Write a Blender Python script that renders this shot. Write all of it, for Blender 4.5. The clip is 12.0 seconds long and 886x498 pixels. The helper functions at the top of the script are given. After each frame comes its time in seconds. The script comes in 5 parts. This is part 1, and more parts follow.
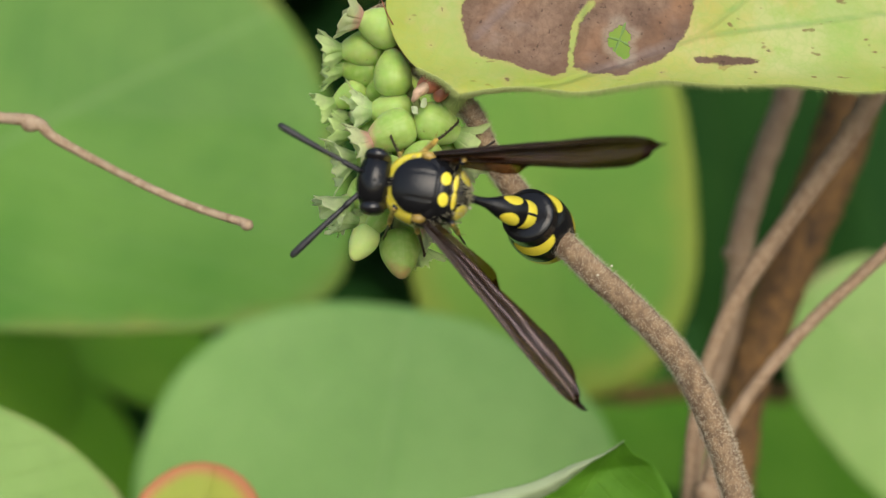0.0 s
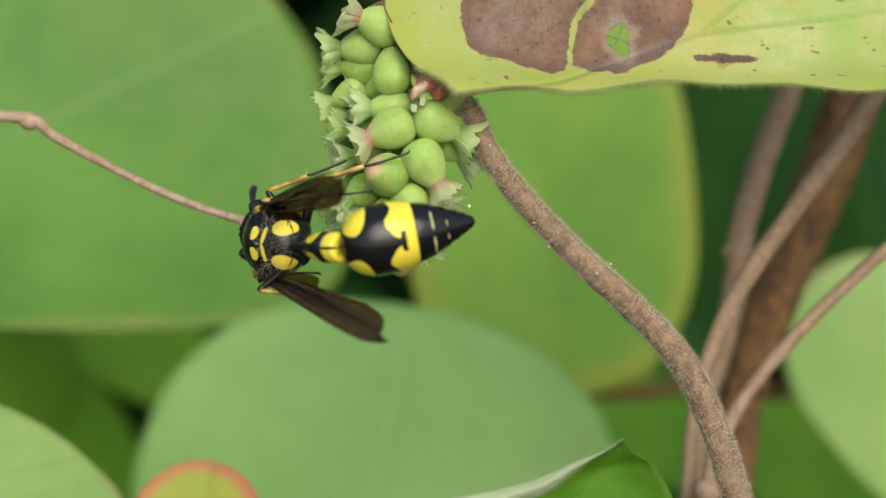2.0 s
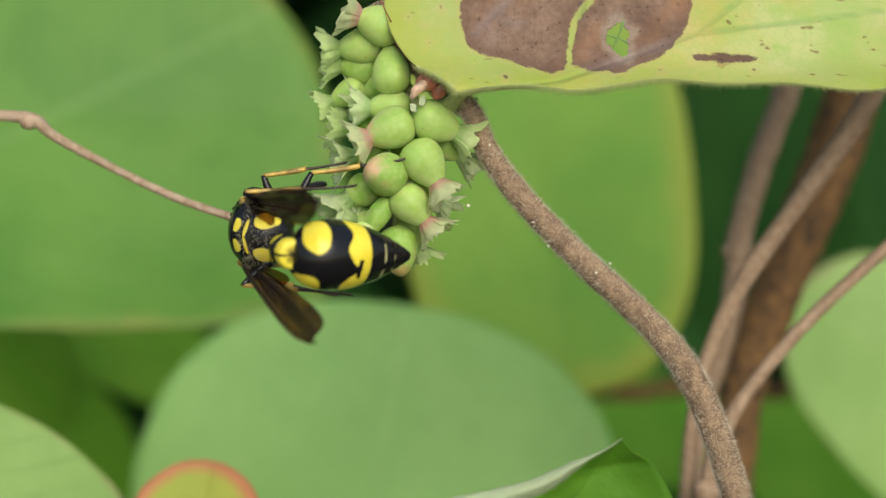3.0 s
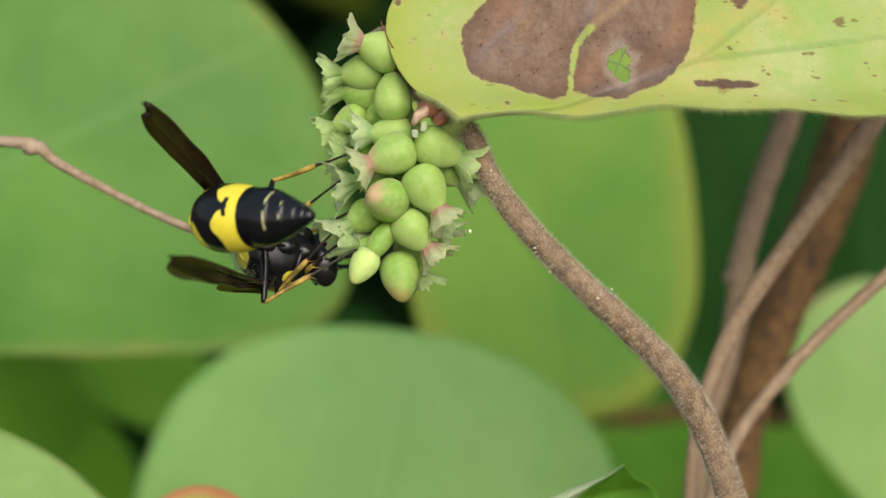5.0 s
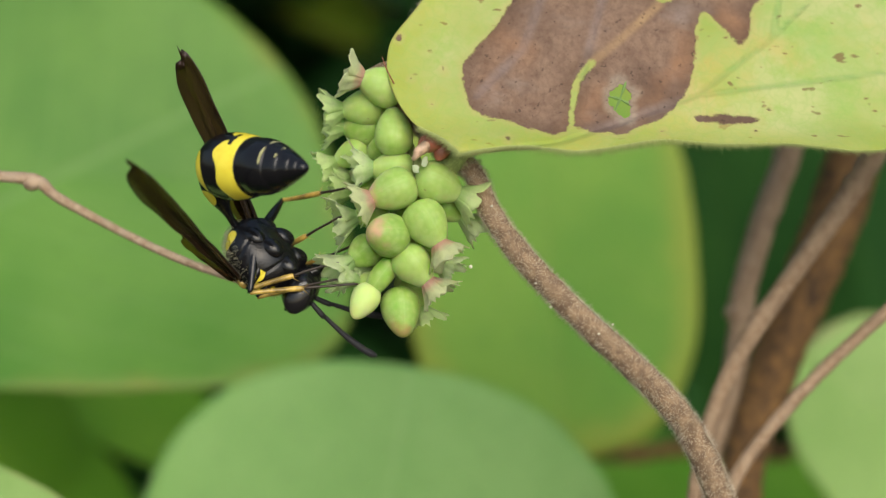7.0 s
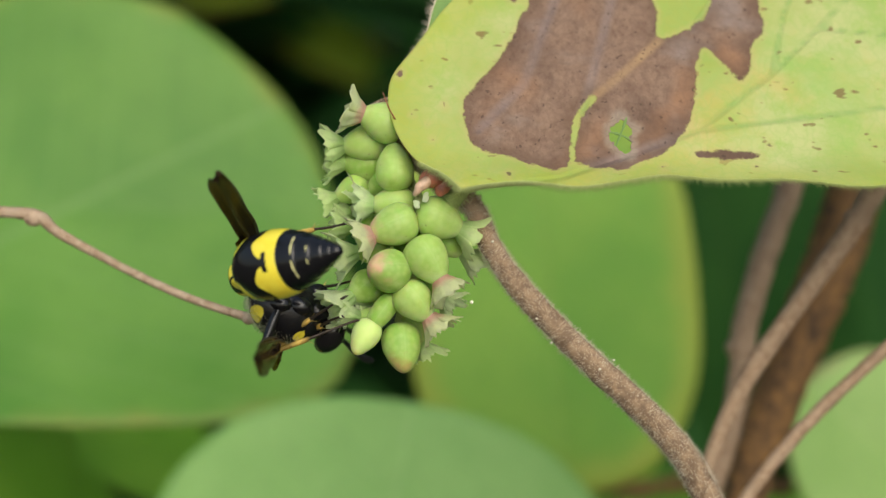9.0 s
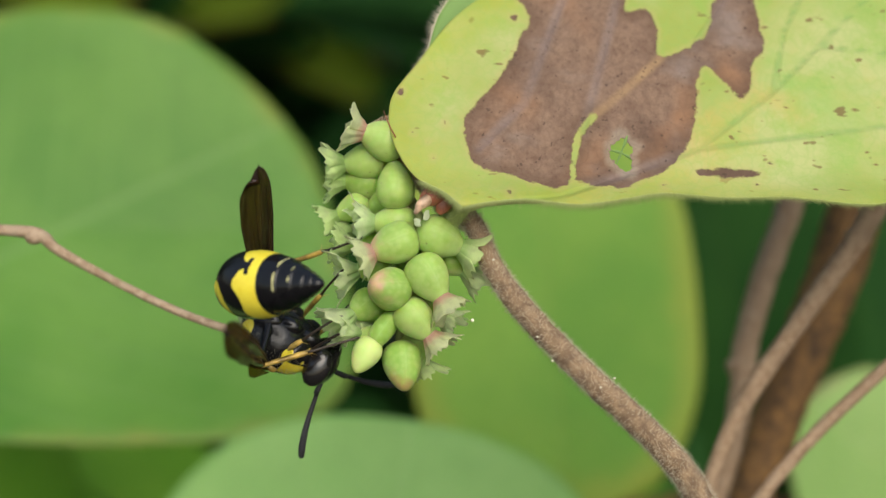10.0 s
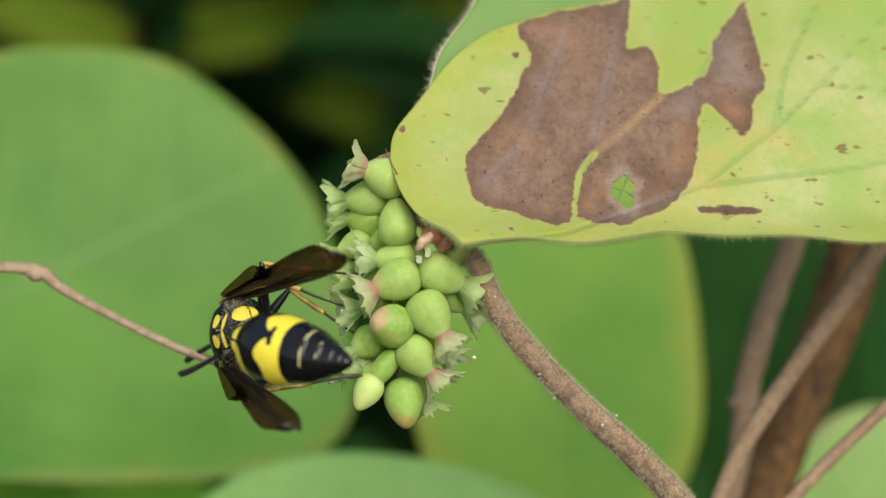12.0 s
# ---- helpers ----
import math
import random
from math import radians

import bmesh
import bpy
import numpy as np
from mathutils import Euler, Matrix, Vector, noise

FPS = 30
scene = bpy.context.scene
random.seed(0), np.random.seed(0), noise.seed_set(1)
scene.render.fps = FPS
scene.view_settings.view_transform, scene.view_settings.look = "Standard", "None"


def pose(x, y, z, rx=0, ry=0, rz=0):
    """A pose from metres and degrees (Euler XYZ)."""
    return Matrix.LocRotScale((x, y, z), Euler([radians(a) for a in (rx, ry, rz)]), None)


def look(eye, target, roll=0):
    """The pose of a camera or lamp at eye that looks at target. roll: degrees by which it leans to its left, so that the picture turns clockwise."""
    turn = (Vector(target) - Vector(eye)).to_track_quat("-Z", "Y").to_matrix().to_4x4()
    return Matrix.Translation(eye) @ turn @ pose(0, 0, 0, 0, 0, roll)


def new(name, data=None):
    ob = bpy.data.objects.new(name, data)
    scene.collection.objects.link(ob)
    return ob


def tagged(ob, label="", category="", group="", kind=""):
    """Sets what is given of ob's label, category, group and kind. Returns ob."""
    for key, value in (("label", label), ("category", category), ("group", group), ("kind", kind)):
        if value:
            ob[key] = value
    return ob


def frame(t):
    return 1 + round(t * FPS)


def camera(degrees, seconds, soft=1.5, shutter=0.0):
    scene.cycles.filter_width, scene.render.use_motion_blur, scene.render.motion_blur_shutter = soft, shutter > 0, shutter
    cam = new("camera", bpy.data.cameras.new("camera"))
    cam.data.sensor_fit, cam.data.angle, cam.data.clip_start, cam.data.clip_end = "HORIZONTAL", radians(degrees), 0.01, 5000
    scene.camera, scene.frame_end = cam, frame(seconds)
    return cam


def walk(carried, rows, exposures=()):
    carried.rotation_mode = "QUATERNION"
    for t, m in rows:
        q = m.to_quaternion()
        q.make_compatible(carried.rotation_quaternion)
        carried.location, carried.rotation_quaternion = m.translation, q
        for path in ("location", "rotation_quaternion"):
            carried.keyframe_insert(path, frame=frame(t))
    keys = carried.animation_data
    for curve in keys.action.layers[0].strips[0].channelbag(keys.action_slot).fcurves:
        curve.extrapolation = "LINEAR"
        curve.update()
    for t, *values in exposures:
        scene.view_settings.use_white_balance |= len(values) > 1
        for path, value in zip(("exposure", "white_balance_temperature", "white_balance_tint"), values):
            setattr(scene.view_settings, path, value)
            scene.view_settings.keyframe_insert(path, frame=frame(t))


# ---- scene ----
# The place is laid out in millimetres: x across, y away from the eye, z up; STAND tilts it into the world,
# where the eye looks down into a shrub from about half a metre above the ground.
STAND = pose(0, 0, 0.60, -24, 0, 0)
MM = 0.001

cam = camera(24.0, 12.0, soft=1.3, shutter=0.4)
cam.data.dof.use_dof = True
cam.data.dof.focus_distance = 0.1215
cam.data.dof.aperture_fstop = 28.0
walk(cam, [
    (0, STAND @ pose(0, 0, 0, 90.000, 0, 0.000)),
    (0.5, STAND @ pose(0, 0, 0, 90.000, 0, 0.000)),
    (1, STAND @ pose(0, 0, 0, 89.977, 0, -0.023)),
    (1.5, STAND @ pose(0, 0, 0, 89.955, 0, -0.023)),
    (2, STAND @ pose(0, 0, 0, 89.946, 0, -0.026)),
    (2.5, STAND @ pose(0, 0, 0, 89.929, 0, -0.045)),
    (2.7, STAND @ pose(0, 0, 0, 89.927, 0, -0.045)),
    (3.5, STAND @ pose(0, 0, 0, 89.992, 0, -0.030)),
    (4.3, STAND @ pose(0, 0, 0, 90.286, 0, -0.005)),
    (4.5, STAND @ pose(0, 0, 0, 90.378, 0, 0.000)),
    (5, STAND @ pose(0, 0, 0, 90.640, 0, 0.003)),
    (5.5, STAND @ pose(0, 0, 0, 90.879, 0, 0.017)),
    (6, STAND @ pose(0, 0, 0, 91.136, 0, 0.023)),
    (6.5, STAND @ pose(0, 0, 0, 91.356, 0, 0.023)),
    (7, STAND @ pose(0, 0, 0, 91.609, 0, 0.026)),
    (9, STAND @ pose(0, 0, 0, 92.584, 0, 0.051)),
    (9.5, STAND @ pose(0, 0, 0, 92.826, 0, 0.056)),
    (10, STAND @ pose(0, 0, 0, 93.082, 0, 0.071)),
    (10.5, STAND @ pose(0, 0, 0, 93.327, 0, 0.087)),
    (11, STAND @ pose(0, 0, 0, 93.587, 0, 0.096)),
    (11.5, STAND @ pose(0, 0, 0, 93.845, 0, 0.103)),
    (12, STAND @ pose(0, 0, 0, 94.102, 0, 0.118)),
])

# ---- light: bright overcast sky over the shrub ----
world = bpy.data.worlds.new("sky")
scene.world = world
world.use_nodes = True
wn = world.node_tree
sky = wn.nodes.new("ShaderNodeTexSky")
sky.sky_type, sky.sun_disc = "NISHITA", False
sky.sun_elevation, sky.sun_rotation = radians(48), radians(166)
sky.air_density, sky.dust_density = 1.6, 4.0
wn.links.new(sky.outputs[0], wn.nodes["Background"].inputs[0])
wn.nodes["Background"].inputs[1].default_value = 0.10
sun = new("sun", bpy.data.lights.new("sun", "SUN"))
sun.data.energy, sun.data.angle, sun.data.color = 1.5, radians(55), (1.0, 0.97, 0.88)
sun.matrix_world = look((0.25, -1.0, 1.15), (0, 0, 0))
scene.view_settings.exposure = 0.62


# ---- materials ----
def nodes(name):
    m = bpy.data.materials.new(name)
    m.use_nodes = True
    t = m.node_tree
    return m, t, t.nodes["Principled BSDF"], t.nodes["Material Output"]


def add(t, kind, **values):
    n = t.nodes.new("ShaderNode" + kind)
    for key, value in values.items():
        n.inputs[key.replace("_", " ")].default_value = value
    return n


def mix(t, a, b, fac, mode="MIX"):
    n = t.nodes.new("ShaderNodeMix")
    n.data_type, n.blend_type = "RGBA", mode
    for slot, value in ((0, fac), (6, a), (7, b)):
        if hasattr(value, "links"):
            t.links.new(value, n.inputs[slot])
        else:
            n.inputs[slot].default_value = value if slot == 0 else (*value, 1)
    return n.outputs[2]


def ramp(t, value, lo, hi, a=0.0, b=1.0):
    n = t.nodes.new("ShaderNodeMapRange")
    n.interpolation_type = "SMOOTHSTEP"
    t.links.new(value, n.inputs[0])
    for i, x in enumerate((lo, hi, a, b)):
        n.inputs[1 + i].default_value = x
    return n.outputs[0]


def math2(t, op, a, b=0.0):
    n = t.nodes.new("ShaderNodeMath")
    n.operation = op
    for i, value in enumerate((a, b)):
        if hasattr(value, "links"):
            t.links.new(value, n.inputs[i])
        else:
            n.inputs[i].default_value = value
    return n.outputs[0]


def grain(t, scale, detail=4.0, rough=0.6, stretch=None):
    """Noise in the thing's own space, scale per millimetre."""
    tc = t.nodes.new("ShaderNodeTexCoord")
    mp = t.nodes.new("ShaderNodeMapping")
    k = scale * 1000
    mp.inputs["Scale"].default_value = (k, k, k) if stretch is None else tuple(k * s for s in stretch)
    t.links.new(tc.outputs["Object"], mp.inputs[0])
    n = add(t, "TexNoise", Scale=1.0, Detail=detail, Roughness=rough)
    t.links.new(mp.outputs[0], n.inputs["Vector"])
    return n.outputs[0]


def attr(t, name):
    n = t.nodes.new("ShaderNodeAttribute")
    n.attribute_name = name
    return n.outputs["Fac"]


def bump(t, bsdf, height, strength, mm):
    b = add(t, "Bump", Strength=strength, Distance=mm * MM)
    t.links.new(height, b.inputs["Height"])
    t.links.new(b.outputs[0], bsdf.inputs["Normal"])


def sheer(t, bsdf, out, colour, amount):
    """Lets some of the light through a leaf."""
    tr = t.nodes.new("ShaderNodeBsdfTranslucent")
    ms = t.nodes.new("ShaderNodeMixShader")
    ms.inputs[0].default_value = amount
    t.links.new(colour, tr.inputs[0])
    t.links.new(bsdf.outputs[0], ms.inputs[1])
    t.links.new(tr.outputs[0], ms.inputs[2])
    t.links.new(ms.outputs[0], out.inputs[0])


def leaf_material(name, low, high, vein, edge=None, rough=0.5, edge_from=0.82, spec=0.35, edge_wide=0.16):
    """Mottled leaf green with a paler midrib and side veins read from the blade's own coordinates."""
    m, t, b, out = nodes(name)
    col = mix(t, low, high, ramp(t, grain(t, 0.06, 3), 0.35, 0.65))
    col = mix(t, col, tuple(c * 0.8 for c in low), math2(t, "MULTIPLY", ramp(t, grain(t, 0.5, 5), 0.45, 0.75), 0.35))
    along, across = attr(t, "along"), attr(t, "across")
    mid = ramp(t, math2(t, "ABSOLUTE", across), 0.006, 0.03, 1.0, 0.0)
    # side veins slant forward from the midrib
    slant = math2(t, "SUBTRACT", along, math2(t, "MULTIPLY", math2(t, "ABSOLUTE", across), 0.75))
    saw = math2(t, "PINGPONG", math2(t, "ADD", math2(t, "MULTIPLY", slant, 4.2), math2(t, "MULTIPLY", grain(t, 0.05, 2), 0.5)), 0.5)
    side = ramp(t, saw, 0.01, 0.05, 0.55, 0.0)
    veins = math2(t, "MAXIMUM", mid, side)
    col = mix(t, col, vein, math2(t, "MULTIPLY", veins, 0.5))
    if edge:
        rim = math2(t, "ADD", attr(t, "rim"), math2(t, "MULTIPLY", math2(t, "SUBTRACT", grain(t, 0.12, 4), 0.5), 0.25))
        col = mix(t, col, edge, ramp(t, rim, edge_from, edge_from + edge_wide))
    t.links.new(col, b.inputs["Base Color"])
    b.inputs["Roughness"].default_value = rough
    b.inputs["Specular IOR Level"].default_value = spec
    h = math2(t, "SUBTRACT", math2(t, "MULTIPLY", grain(t, 1.2, 4), 0.5), math2(t, "MULTIPLY", veins, 0.8))
    bump(t, b, h, 0.5, 0.25)
    sheer(t, b, out, col, 0.3)
    return m


LEAF = leaf_material("leaf_green", (0.088, 0.238, 0.028), (0.134, 0.30, 0.042), (0.20, 0.36, 0.10), (0.28, 0.30, 0.06), edge_from=0.93)
LEAF_BLUISH = leaf_material("leaf_blue_green", (0.222, 0.435, 0.108), (0.27, 0.49, 0.136), (0.285, 0.50, 0.155))
LEAF_YELLOW_RIM = leaf_material("leaf_yellow_rim", (0.165, 0.375, 0.052), (0.235, 0.44, 0.064), (0.24, 0.40, 0.075), (0.34, 0.42, 0.065), edge_from=0.74, edge_wide=0.28)
# near-black green: the shade deep in the shrub is put into the colour
LEAF_DARK = leaf_material("leaf_deep_shade", (0.014, 0.06, 0.012), (0.024, 0.085, 0.015), (0.04, 0.10, 0.02), rough=0.7, spec=0.12)
LEAF_PALE = leaf_material("leaf_pale", (0.215, 0.38, 0.085), (0.275, 0.44, 0.12), (0.29, 0.44, 0.14), (0.36, 0.33, 0.15), edge_from=0.95, edge_wide=0.1)
LEAF_UNDER = leaf_material("leaf_underside", (0.36, 0.47, 0.26), (0.44, 0.53, 0.32), (0.45, 0.52, 0.34))
LEAF_FRESH = leaf_material("leaf_fresh_green", (0.165, 0.41, 0.026), (0.225, 0.475, 0.038), (0.15, 0.34, 0.03), rough=0.6, spec=0.2)
# fresh green with shade painted in, darker than LEAF_FRESH
LEAF_SHADE = leaf_material("leaf_shade_green", (0.075, 0.225, 0.012), (0.11, 0.28, 0.02), (0.13, 0.29, 0.03), rough=0.6, spec=0.2)
LEAF_LIME = leaf_material("leaf_lime", (0.16, 0.26, 0.020), (0.22, 0.33, 0.030), (0.10, 0.16, 0.02), (0.10, 0.05, 0.014), rough=0.7, spec=0.15)
LEAF_RED_RIM = leaf_material("leaf_red_rim", (0.33, 0.40, 0.045), (0.42, 0.44, 0.06), (0.38, 0.42, 0.08), (0.52, 0.20, 0.085), edge_from=0.72, edge_wide=0.24)


def stained_leaf_material():
    """Yellowing leaf: brown dead patches, small dark flecks, greener round the veins."""
    m, t, b, out = nodes("leaf_yellowing")
    col = mix(t, (0.32, 0.39, 0.08), (0.47, 0.50, 0.205), ramp(t, grain(t, 0.09, 4), 0.35, 0.65))
    col = mix(t, col, (0.46, 0.40, 0.07), math2(t, "MULTIPLY", ramp(t, grain(t, 0.21, 5, 0.65), 0.5, 0.72), 0.45))
    col = mix(t, col, (0.28, 0.43, 0.08), math2(t, "MULTIPLY", ramp(t, grain(t, 0.33, 5, 0.7), 0.45, 0.7), 0.75))
    green = ramp(t, attr(t, "green"), 0.0, 1.0)
    col = mix(t, col, (0.27, 0.44, 0.10), math2(t, "MULTIPLY", green, math2(t, "MULTIPLY", ramp(t, grain(t, 0.22, 4), 0.35, 0.7), 0.6)))
    vein = ramp(t, math2(t, "ADD", attr(t, "vein"), math2(t, "MULTIPLY", grain(t, 0.6, 4), 0.25)), 0.10, 0.40, 1.0, 0.0)
    col = mix(t, col, (0.20, 0.37, 0.10), math2(t, "MULTIPLY", vein, 0.55))
    col = mix(t, col, (0.55, 0.38, 0.10), math2(t, "MULTIPLY", ramp(t, grain(t, 0.12, 5), 0.58, 0.75), 0.45))
    flecks = ramp(t, grain(t, 0.85, 2, 0.5, (0.8, 1.0, 1.6)), 0.665, 0.71)
    col = mix(t, col, (0.16, 0.07, 0.03), math2(t, "MULTIPLY", flecks, 0.75))
    # dead patches
    jag = math2(t, "ADD", attr(t, "dead"), math2(t, "MULTIPLY", math2(t, "SUBTRACT", grain(t, 0.9, 5, 0.7), 0.5), 1.0))
    jag = math2(t, "ADD", jag, math2(t, "MULTIPLY", math2(t, "SUBTRACT", grain(t, 0.3, 3), 0.5), 0.6))
    jag = math2(t, "ADD", jag, math2(t, "MULTIPLY", math2(t, "SUBTRACT", grain(t, 3.2, 3, 0.7), 0.5), 0.35))
    dead = ramp(t, jag, -0.10, 0.10)
    rim = ramp(t, jag, 0.1, 1.6, 1.0, 0.0)
    fibre = grain(t, 1.1, 7, 0.78, (1.0, 1.0, 0.7))
    brown = mix(t, (0.185, 0.110, 0.072), (0.31, 0.205, 0.14), ramp(t, fibre, 0.25, 0.75))
    brown = mix(t, brown, (0.12, 0.07, 0.042), math2(t, "MULTIPLY", ramp(t, grain(t, 2.8, 4, 0.7), 0.5, 0.62), 0.35))
    brown = mix(t, brown, (0.37, 0.195, 0.10), math2(t, "MULTIPLY", ramp(t, grain(t, 0.13, 2), 0.45, 0.65), 0.75))
    brown = mix(t, brown, (0.30, 0.245, 0.215), math2(t, "MULTIPLY", ramp(t, grain(t, 0.17, 4, 0.6, (0.8, 1.0, 1.3)), 0.48, 0.68), 0.65))
    brown = mix(t, brown, (0.11, 0.064, 0.042), math2(t, "MULTIPLY", ramp(t, grain(t, 0.10, 5, 0.65), 0.44, 0.66), 0.8))
    brown = mix(t, brown, (0.30, 0.245, 0.235), math2(t, "MULTIPLY", ramp(t, attr(t, "vein"), 0.05, 0.55, 1.0, 0.0), math2(t, "MULTIPLY", grain(t, 0.35, 5), 0.75)))
    brown = mix(t, brown, (0.13, 0.075, 0.045), math2(t, "MULTIPLY", rim, 0.5))
    brown = mix(t, brown, (0.46, 0.30, 0.15), math2(t, "MULTIPLY", ramp(t, attr(t, "tan"), 0.04, 0.45, 1.0, 0.0), math2(t, "MULTIPLY", grain(t, 0.5, 4), 1.1)))
    brown = mix(t, brown, (0.44, 0.38, 0.29), math2(t, "MULTIPLY", ramp(t, math2(t, "ADD", attr(t, "bite"), math2(t, "MULTIPLY", grain(t, 1.5, 4), 0.4)), 0.25, 0.75, 1.0, 0.0), 0.45))
    brown = mix(t, brown, (0.05, 0.03, 0.02), math2(t, "MULTIPLY", ramp(t, grain(t, 2.6, 2), 0.655, 0.70), 0.6))
    margin = ramp(t, attr(t, "rim"), 0.2, 2.8, 1.0, 0.0)
    col = mix(t, col, (0.40, 0.43, 0.045), math2(t, "MULTIPLY", margin, math2(t, "MULTIPLY", grain(t, 0.3, 4), 0.8)))
    col = mix(t, col, (0.30, 0.26, 0.08), ramp(t, attr(t, "rim"), 0.02, 0.07, 0.25, 0.0))
    col = mix(t, col, (0.48, 0.40, 0.16), math2(t, "MULTIPLY", ramp(t, jag, -0.6, -0.05), 0.4))
    net = t.nodes.new("ShaderNodeTexVoronoi")
    net.feature = "DISTANCE_TO_EDGE"
    net.inputs["Scale"].default_value = 1150
    tc = t.nodes.new("ShaderNodeTexCoord")
    bend = add(t, "TexNoise", Scale=700.0, Detail=3.0)
    t.links.new(tc.outputs["Object"], bend.inputs["Vector"])
    shift = t.nodes.new("ShaderNodeVectorMath")
    shift.operation = "MULTIPLY_ADD"
    t.links.new(bend.outputs["Color"], shift.inputs[0])
    shift.inputs[1].default_value = (0.0012, 0.0012, 0.0012)
    t.links.new(tc.outputs["Object"], shift.inputs[2])
    t.links.new(shift.outputs[0], net.inputs["Vector"])
    mesh = ramp(t, net.outputs["Distance"], 0.0, 0.12, 1.0, 0.0)
    col = mix(t, col, (0.27, 0.42, 0.10), math2(t, "MULTIPLY", mesh, 0.22))
    brown = mix(t, brown, (0.09, 0.05, 0.035), math2(t, "MULTIPLY", mesh, 0.14))
    col = mix(t, col, brown, dead)
    t.links.new(col, b.inputs["Base Color"])
    b.inputs["Roughness"].default_value = 0.62
    b.inputs["Specular IOR Level"].default_value = 0.3
    h = math2(t, "SUBTRACT", math2(t, "ADD", math2(t, "MULTIPLY", fibre, dead), math2(t, "MULTIPLY", grain(t, 1.6, 5), 0.5)), math2(t, "MULTIPLY", vein, 0.8))
    bump(t, b, h, 0.7, 0.2)
    sheer(t, b, out, col, 0.22)
    return m


LEAF_FOLD = leaf_material("leaf_fold", (0.11, 0.25, 0.05), (0.16, 0.31, 0.075), (0.3, 0.45, 0.14))
LEAF_STAINED = stained_leaf_material()


def bark_material(name, low, high, rough=0.8, freckle=0.4):
    m, t, b, out = nodes(name)
    col = mix(t, low, high, ramp(t, grain(t, 1.8, 6, 0.7), 0.35, 0.65))
    col = mix(t, col, tuple(c * 0.5 for c in low), math2(t, "MULTIPLY", ramp(t, grain(t, 0.9, 4), 0.5, 0.7), freckle))
    t.links.new(col, b.inputs["Base Color"])
    b.inputs["Roughness"].default_value = rough
    bump(t, b, grain(t, 2.2, 5, 0.7), 0.8, 0.15)
    return m


BARK = bark_material("hairy_bark", (0.13, 0.082, 0.046), (0.30, 0.205, 0.12))
BARK_DARK = bark_material("old_bark", (0.060, 0.030, 0.009), (0.24, 0.125, 0.036), freckle=0.9)
BARK_TAN = bark_material("dry_bark", (0.25, 0.165, 0.10), (0.45, 0.34, 0.235))
BARK_PINK = bark_material("young_bark", (0.225, 0.145, 0.085), (0.36, 0.255, 0.165))


def plain(name, colour, rough=0.5, coat=0.0, amount=0.0, spread=0.25, scale=1.0, spec=0.5):
    """A nearly even colour with a fine mottling; amount lets light through."""
    m, t, b, out = nodes(name)
    col = mix(t, colour, tuple(c * (1 - spread) for c in colour), ramp(t, grain(t, scale, 4), 0.35, 0.65))
    t.links.new(col, b.inputs["Base Color"])
    b.inputs["Roughness"].default_value = rough
    b.inputs["Coat Weight"].default_value = coat
    b.inputs["Specular IOR Level"].default_value = spec
    bump(t, b, grain(t, scale * 5, 3), 0.25, 0.03)
    if amount:
        sheer(t, b, out, col, amount)
    return m


def hair_material(name, colour):
    """Fine hairs and wool, pale and matt, a little see-through."""
    m, t, b, out = nodes(name)
    info = t.nodes.new("ShaderNodeNewGeometry")
    col = mix(t, colour, tuple(c * 0.75 for c in colour), info.outputs["Random Per Island"])
    t.links.new(col, b.inputs["Base Color"])
    b.inputs["Roughness"].default_value = 0.6
    b.inputs["Specular IOR Level"].default_value = 0.2
    sheer(t, b, out, col, 0.35)
    return m


HAIR = hair_material("plant_hair", (0.84, 0.75, 0.58))
LEAF_HAIR = hair_material("leaf_hair", (0.62, 0.70, 0.28))
BUD = plain("bud_scale", (0.40, 0.14, 0.075), 0.45, spread=0.5, scale=1.6)
BUD_PALE = plain("pale_bud_scale", (0.62, 0.42, 0.28), 0.4, spread=0.5, scale=1.6)
FLAKE = plain("bud_flake", (0.70, 0.78, 0.55), 0.5, amount=0.5, spread=0.2)
PETIOLE = plain("petiole_green", (0.40, 0.48, 0.16), 0.6, amount=0.1)
MITE = plain("white_speck", (0.85, 0.82, 0.66), 0.5)


def sepal_material(name, lobe, neck, amount):
    """Thin dry calyx: pale veined lobes on a tinted neck, letting much light through."""
    m, t, b, out = nodes(name)
    col = mix(t, lobe, tuple(c * 0.86 for c in lobe), ramp(t, grain(t, 1.3, 4), 0.4, 0.65))
    col = mix(t, col, (0.42, 0.30, 0.14), math2(t, "MULTIPLY", ramp(t, attr(t, "far"), 0.8, 1.0), math2(t, "MULTIPLY", ramp(t, grain(t, 1.0, 3), 0.45, 0.6), 0.4)))
    col = mix(t, col, neck, ramp(t, math2(t, "ADD", attr(t, "far"), math2(t, "MULTIPLY", math2(t, "SUBTRACT", grain(t, 1.4, 3), 0.5), 0.5)), 0.15, 0.5, 0.9, 0.0))
    col = mix(t, col, tuple(min(0.9, c * 1.3) for c in lobe), ramp(t, attr(t, "nerve"), 0.0, 0.12, 0.5, 0.0))
    t.links.new(col, b.inputs["Base Color"])
    b.inputs["Roughness"].default_value = 0.5
    b.inputs["Specular IOR Level"].default_value = 0.3
    bump(t, b, grain(t, 3.0, 5, 0.7), 0.6, 0.08)
    sheer(t, b, out, col, amount)
    return m


SEPAL = sepal_material("green_sepal", (0.78, 0.90, 0.50), (0.50, 0.68, 0.26), 0.68)
SEPAL_PINK = sepal_material("pink_sepal", (0.82, 0.86, 0.56), (0.80, 0.52, 0.42), 0.68)
